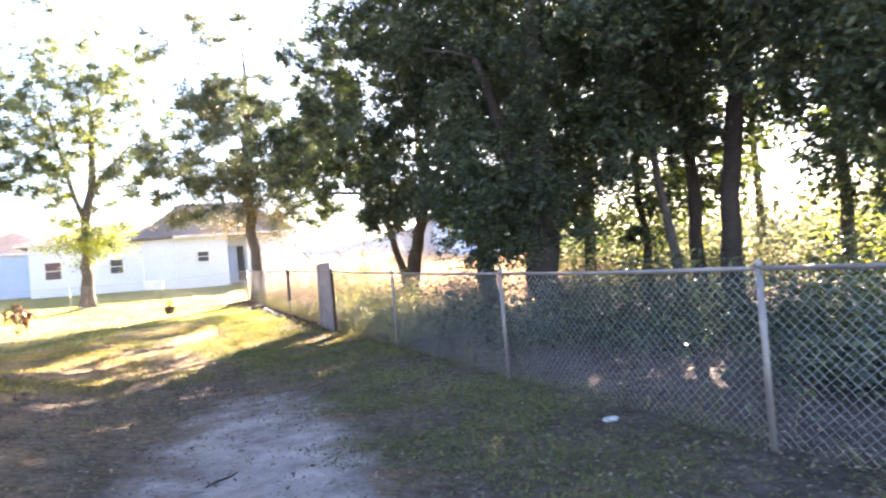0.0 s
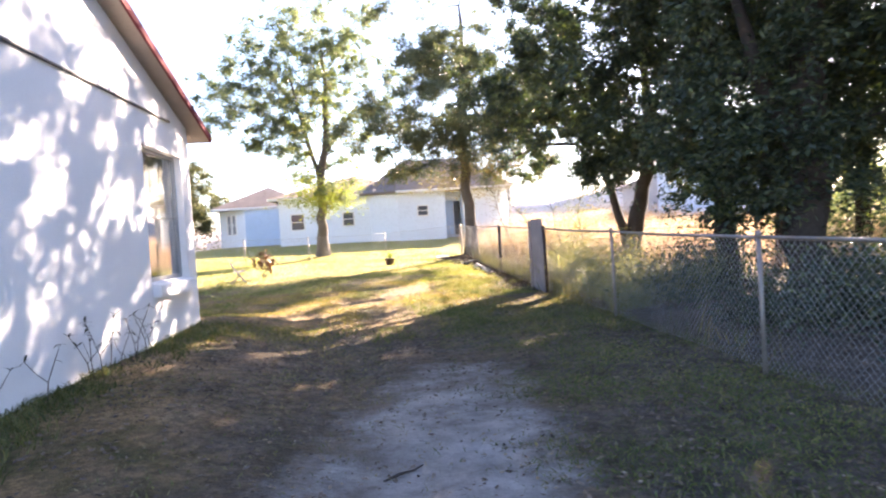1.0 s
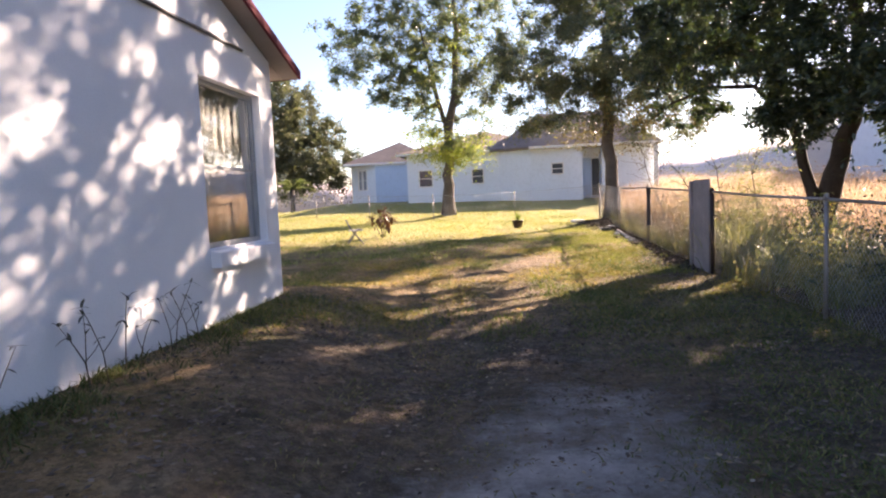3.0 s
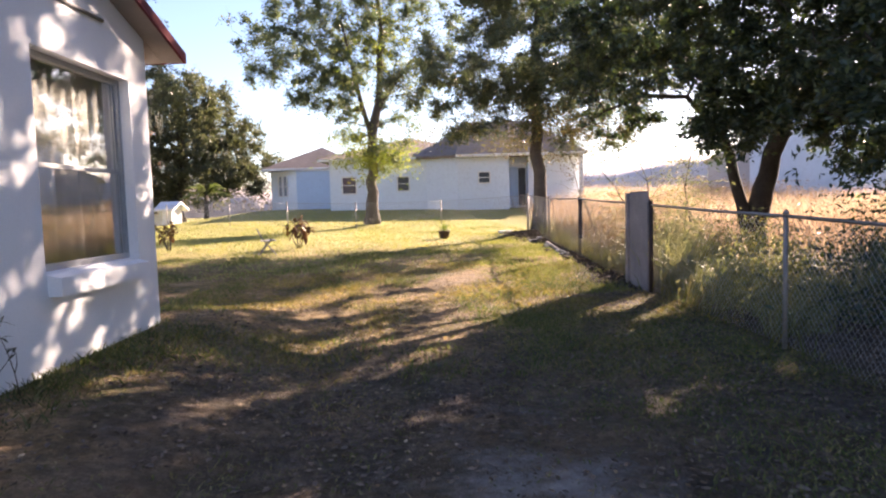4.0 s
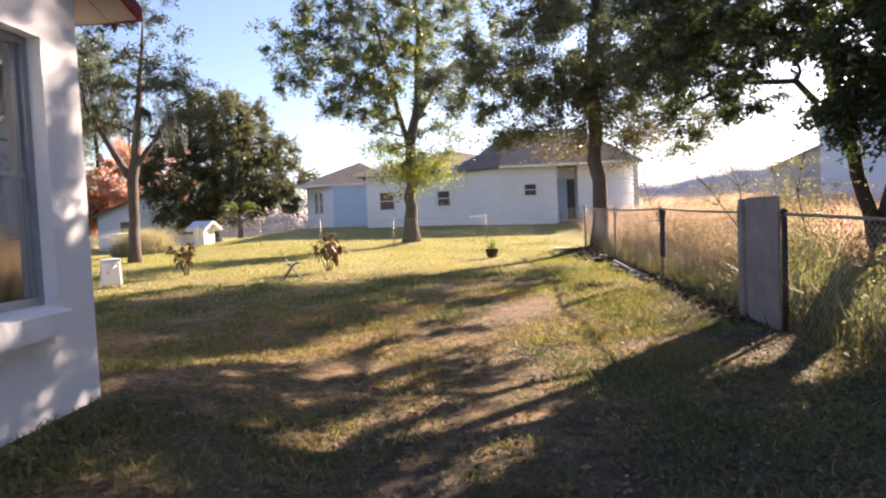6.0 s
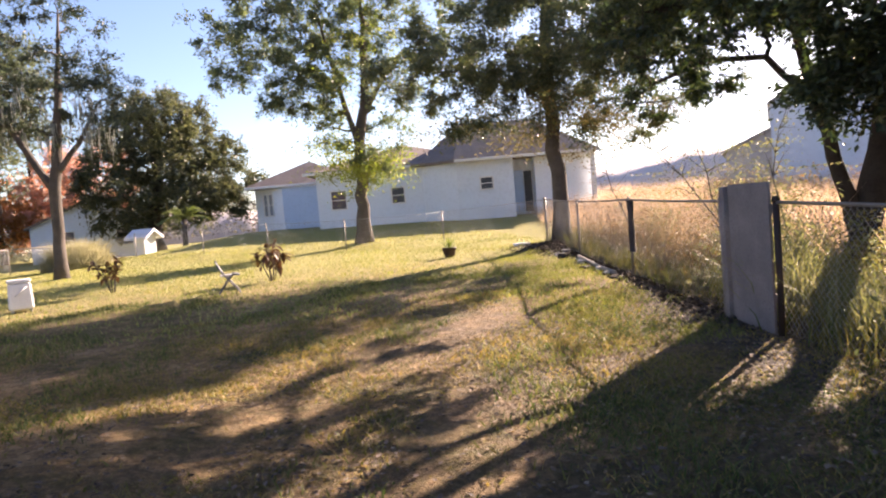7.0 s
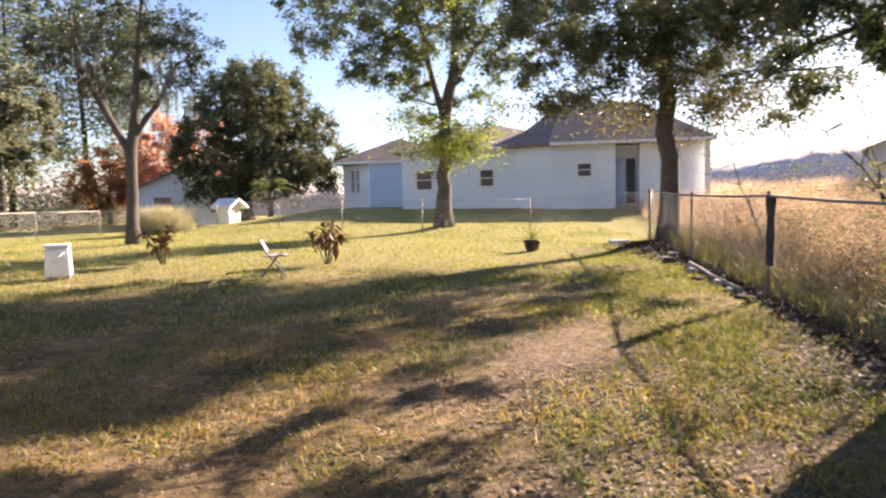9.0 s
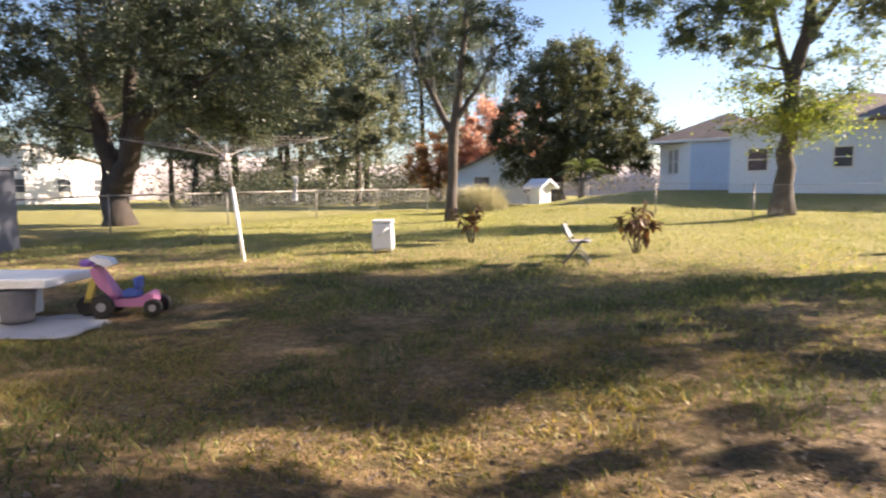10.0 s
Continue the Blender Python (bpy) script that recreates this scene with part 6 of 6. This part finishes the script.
small_building("white_shed", -6.75, 38.9, 66, 0.8, 0.6, 0.95, 0.24, WHITE, SHEETMAT, "small white garden shed beyond the back fence", "shed")
small_building("grey_house", -13.4, 53.5, 15, 7, 8, 2.3, 1.6, SIDING, SHINGLE, "low house with dark roof behind the maple", "house", [(-2.2, -1.2, 0.9, 1.9), (1.2, 2.2, 0.9, 1.9)])
small_building("white_house", -62, 46, 82, 16, 10, 3.6, 2.0, WHITE, SHINGLE, "far white house beyond the field", "house", [(-6, -4.8, 1.2, 2.4), (-2, -0.8, 1.2, 2.4), (2, 3.2, 1.2, 2.4), (5.4, 6.6, 1.2, 2.4)])
small_building("white_house", -38, 62, 70, 9, 8, 2.6, 1.6, WHITE, SHINGLE, "far white low house among trees", "house", [(-3, -2, 1.0, 2.0), (1.6, 2.6, 1.0, 2.0)])


def two_storey_house():
    """A pale gabled house beyond the field with a low lean-to wing."""
    root = thing("gabled_house", pose(27.0, 38.1, 1.15, 0, 0, -39), "two-storey pale blue gabled house beyond the field", "house")
    part("wall", prism(bmesh.new(), [(0, -0.3), (7.6, -0.3), (7.6, 4.9), (3.8, 7.3), (0, 4.9)], "y", 0, 9), PALEBLOCK, root)
    for s in (-1, 1):
        m = 3.8
        bm = prism(bmesh.new(), [(m + s * 3.95, 4.81), (m, 7.3), (m, 7.46), (m + s * 3.95, 4.97)], "y", -0.35, 9.35)
        part("roof", bm, FARROOF, root, "grey shingle roof slope")
    part("wing", prism(bmesh.new(), [(-2.4, -0.3), (-0.004, -0.3), (-0.004, 3.5), (-2.4, 2.5)], "y", 0.3, 7), FARWALL, root, "low grey wing in shade")
    part("wing_roof", prism(bmesh.new(), [(-2.7, 2.375), (-0.006, 3.51), (-0.006, 3.63), (-2.7, 2.5)], "y", 0.0, 7.3), FARROOF, root, "grey lean-to roof")
    part("corner_board", boxes((-0.06, 0.0, -0.05, 0.1, 3.64, 4.8)), WHITE, root)


two_storey_house()


def pine(x, y, h, seed, lean=0.0):
    rs = np.random.default_rng(seed)
    root = thing("pine_tree", pose(x, y, land(x, y)), "tall thin-trunked pine beyond the lawn", "tree", "pines beyond the lawn")
    bm = bmesh.new()
    tube(bm, [(0, 0, -0.1), (lean * 0.3, 0, h * 0.4), (lean, 0, h)], [0.26, 0.2, 0.05], 8)
    p = []
    for k in range(34):
        z = h * rs.uniform(0.28, 1.0)
        a = rs.uniform(0, 2 * math.pi)
        L = (1.0 + 2.4 * (1 - z / h)) * rs.uniform(0.6, 1.1)
        e = np.array([lean * z / h + L * math.cos(a), L * math.sin(a), z + 0.3])
        tube(bm, [(lean * z / h, 0, z), tuple(e)], [0.05, 0.012], 4)
        p.append(e[None, :] * 1.0 + rs.normal(size=(190, 3)) * np.array([0.9, 0.9, 0.6]))
    part("trunk", bm, BARK, root)
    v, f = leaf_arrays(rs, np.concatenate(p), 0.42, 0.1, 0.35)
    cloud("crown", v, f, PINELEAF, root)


for k, (x, y, h) in enumerate(((-30, 50, 17), (-34, 47, 19), (-27, 55, 18), (-39, 50, 17), (-31.5, 58, 20), (-37, 56, 18), (-43, 44, 16), (-24, 60, 18), (-47, 52, 17), (-20.5, 62, 17))):
    pine(x, y, h, 70 + k, 0.5 * (-1) ** k)

# low rise of trees all along the horizon, its pale mauve painting in the haze
def far_rise():
    bm = bmesh.new()
    rows = []
    n = 420
    for i in range(n + 1):
        b = radians(-100 + 215 * i / n)
        lift = 1.5 if b < -0.35 else 1.0 + 0.9 * math.exp(-((math.degrees(b) - 30) / 9) ** 2)
        top = 1.3 + 2.9 * lift + 1.3 * noise.noise((b * 9, 0.3, 0)) + 0.35 * noise.noise((b * 60, 0.7, 0)) + 0.2 * noise.noise((b * 170, 2.7, 0))
        ring = []
        for k, (d, z) in enumerate(((92, -0.5), (93, 0.55 * top), (96, 0.85 * top), (100, top), (104, 0.8 * top), (108, -0.5))):
            d += 0.7 * noise.noise((b * 40, k * 1.7, 5.0))
            ring.append(bm.verts.new((d * math.sin(b), d * math.cos(b), z)))
        rows.append(ring)
    for a, c in zip(rows, rows[1:]):
        for k in range(5):
            bm.faces.new((a[k], a[k + 1], c[k + 1], c[k])).smooth = True
    tagged(part("backdrop", bm, FARHILL), "line of far trees with haze put into its mauve colour", "backdrop", "", "structure")


far_rise()
# woods along the horizon
rw = np.random.default_rng(91)
spots, sizes = [], []
for k in range(280):
    b = rw.uniform(-80, 80)
    far = rw.uniform(85, 130)
    spots.append((far * math.sin(radians(b)), far * math.cos(radians(b))))
    sizes.append(rw.uniform(2.2, 4.8) * (1.6 if b < -20 else 1.0))
idx = np.repeat(np.arange(280), 250)
S, Z = np.array(spots), np.array(sizes)
off = rw.normal(size=(len(idx), 3)) * 0.5
p = np.stack([S[idx, 0] + off[:, 0] * Z[idx] * 1.3, S[idx, 1] + off[:, 1] * Z[idx] * 1.3, 1.2 + np.abs(off[:, 2]) * Z[idx] * 1.35], 1)
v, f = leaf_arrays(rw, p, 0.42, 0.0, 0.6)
tagged(cloud("far_woods", v, f, FARLEAF), "far woods along the horizon in haze-greyed colours", "woods", "", "stuff")
idx = np.repeat(np.arange(40), 1000)
S = np.stack([rw.uniform(-41, -19, 40), rw.uniform(40, 62, 40)], 1)
Z = rw.uniform(1.2, 3.4, 40)
off = rw.normal(size=(len(idx), 3)) * 0.5
p = np.stack([S[idx, 0] + off[:, 0] * Z[idx] * 1.2, S[idx, 1] + off[:, 1] * Z[idx] * 1.2, 0.5 + np.abs(off[:, 2]) * Z[idx] * 1.2], 1)
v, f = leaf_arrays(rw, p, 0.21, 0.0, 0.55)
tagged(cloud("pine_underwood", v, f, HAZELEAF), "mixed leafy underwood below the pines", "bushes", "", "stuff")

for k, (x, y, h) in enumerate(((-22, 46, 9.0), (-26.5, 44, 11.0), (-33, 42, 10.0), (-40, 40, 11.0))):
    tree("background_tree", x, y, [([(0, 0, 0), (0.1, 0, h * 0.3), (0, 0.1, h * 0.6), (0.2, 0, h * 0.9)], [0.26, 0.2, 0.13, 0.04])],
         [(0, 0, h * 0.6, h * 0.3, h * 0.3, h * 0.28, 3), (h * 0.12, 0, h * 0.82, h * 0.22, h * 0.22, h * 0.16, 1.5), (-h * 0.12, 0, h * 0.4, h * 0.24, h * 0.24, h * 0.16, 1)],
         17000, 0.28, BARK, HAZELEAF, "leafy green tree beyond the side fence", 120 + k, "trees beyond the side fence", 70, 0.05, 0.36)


def small_litter():
    bm = bmesh.new()
    n = 6
    g = [[bm.verts.new((0.13 * (i / n - 0.5) + 0.01 * math.sin(j * 2.1), 0.1 * (j / n - 0.5), 0.012 + 0.012 * math.sin(i * 1.9 + j * 1.3))) for j in range(n + 1)] for i in range(n + 1)]
    for i in range(n):
        for j in range(n):
            bm.faces.new((g[i][j], g[i + 1][j], g[i + 1][j + 1], g[i][j + 1]))
    bmesh.ops.solidify(bm, geom=bm.faces[:], thickness=0.002)
    ob = part("paper_scrap", bm, WHITE)
    ob.matrix_world = pose(3.75, 3.18, land(3.75, 3.18) + 0.006, 0, 0, 25)
    tagged(ob, "crumpled white paper scrap by the fence", "litter")
    z = land(1.15, 4.28)
    ob = part("stick", tubes(([(-0.13, 0, 0.008), (-0.02, 0.02, 0.014), (0.08, 0.015, 0.01), (0.16, 0.045, 0.012)], [0.007, 0.009, 0.007, 0.004]), seg=6), BARK)
    ob.matrix_world = pose(1.15, 4.28, z, 0, 0, 20)
    tagged(ob, "short dark stick lying on pale sand", "stick")
    bm = bmesh.new()
    rows = []
    for i in range(8):
        zz = 1.55 - 0.12 * i
        rows.append([bm.verts.new(((0.13 + 0.07 * math.sin(i * 1.3 + 0.6)) * (k / 6 - 0.5) + 0.03 * math.sin(i * 0.9), 0.035 * math.sin(k * 1.9 + i * 0.5), zz + 0.03 * math.sin(k * 2.2))) for k in range(7)])
    for a, b in zip(rows, rows[1:]):
        for k in range(6):
            bm.faces.new((a[k], a[k + 1], b[k + 1], b[k])).smooth = True
    bmesh.ops.solidify(bm, geom=bm.faces[:], thickness=0.006)
    ob = part("white_rag", bm, SHEETMAT)
    ob.matrix_world = pose(-11.75, 26.7, land(-11.8, 26.8), 0, 0, 30)
    tagged(ob, "white rag hung over the side fence", "cloth")
    rs = random.Random(77)
    root = thing("yellow_weed", pose(-8.46, 19.43, land(-8.46, 19.43)), "small yellow-flowered weed on the lawn", "weed")
    for k in range(6):
        a = k * 1.05
        top = (0.14 * math.cos(a), 0.14 * math.sin(a), rs.uniform(0.22, 0.4))
        part("stem", tubes(([(0, 0, -0.02), (top[0] * 0.4, top[1] * 0.4, top[2] * 0.6), top], [0.005, 0.004, 0.003]), seg=5), WEEDSTEM, root)
        part("flower", tubes(([(top[0], top[1], top[2] - 0.005), (top[0], top[1], top[2] + 0.012), (top[0], top[1], top[2] + 0.03)], [0.012, 0.032, 0.02]), seg=8), YELLOWPLASTIC, root, "yellow flower head")


small_litter()
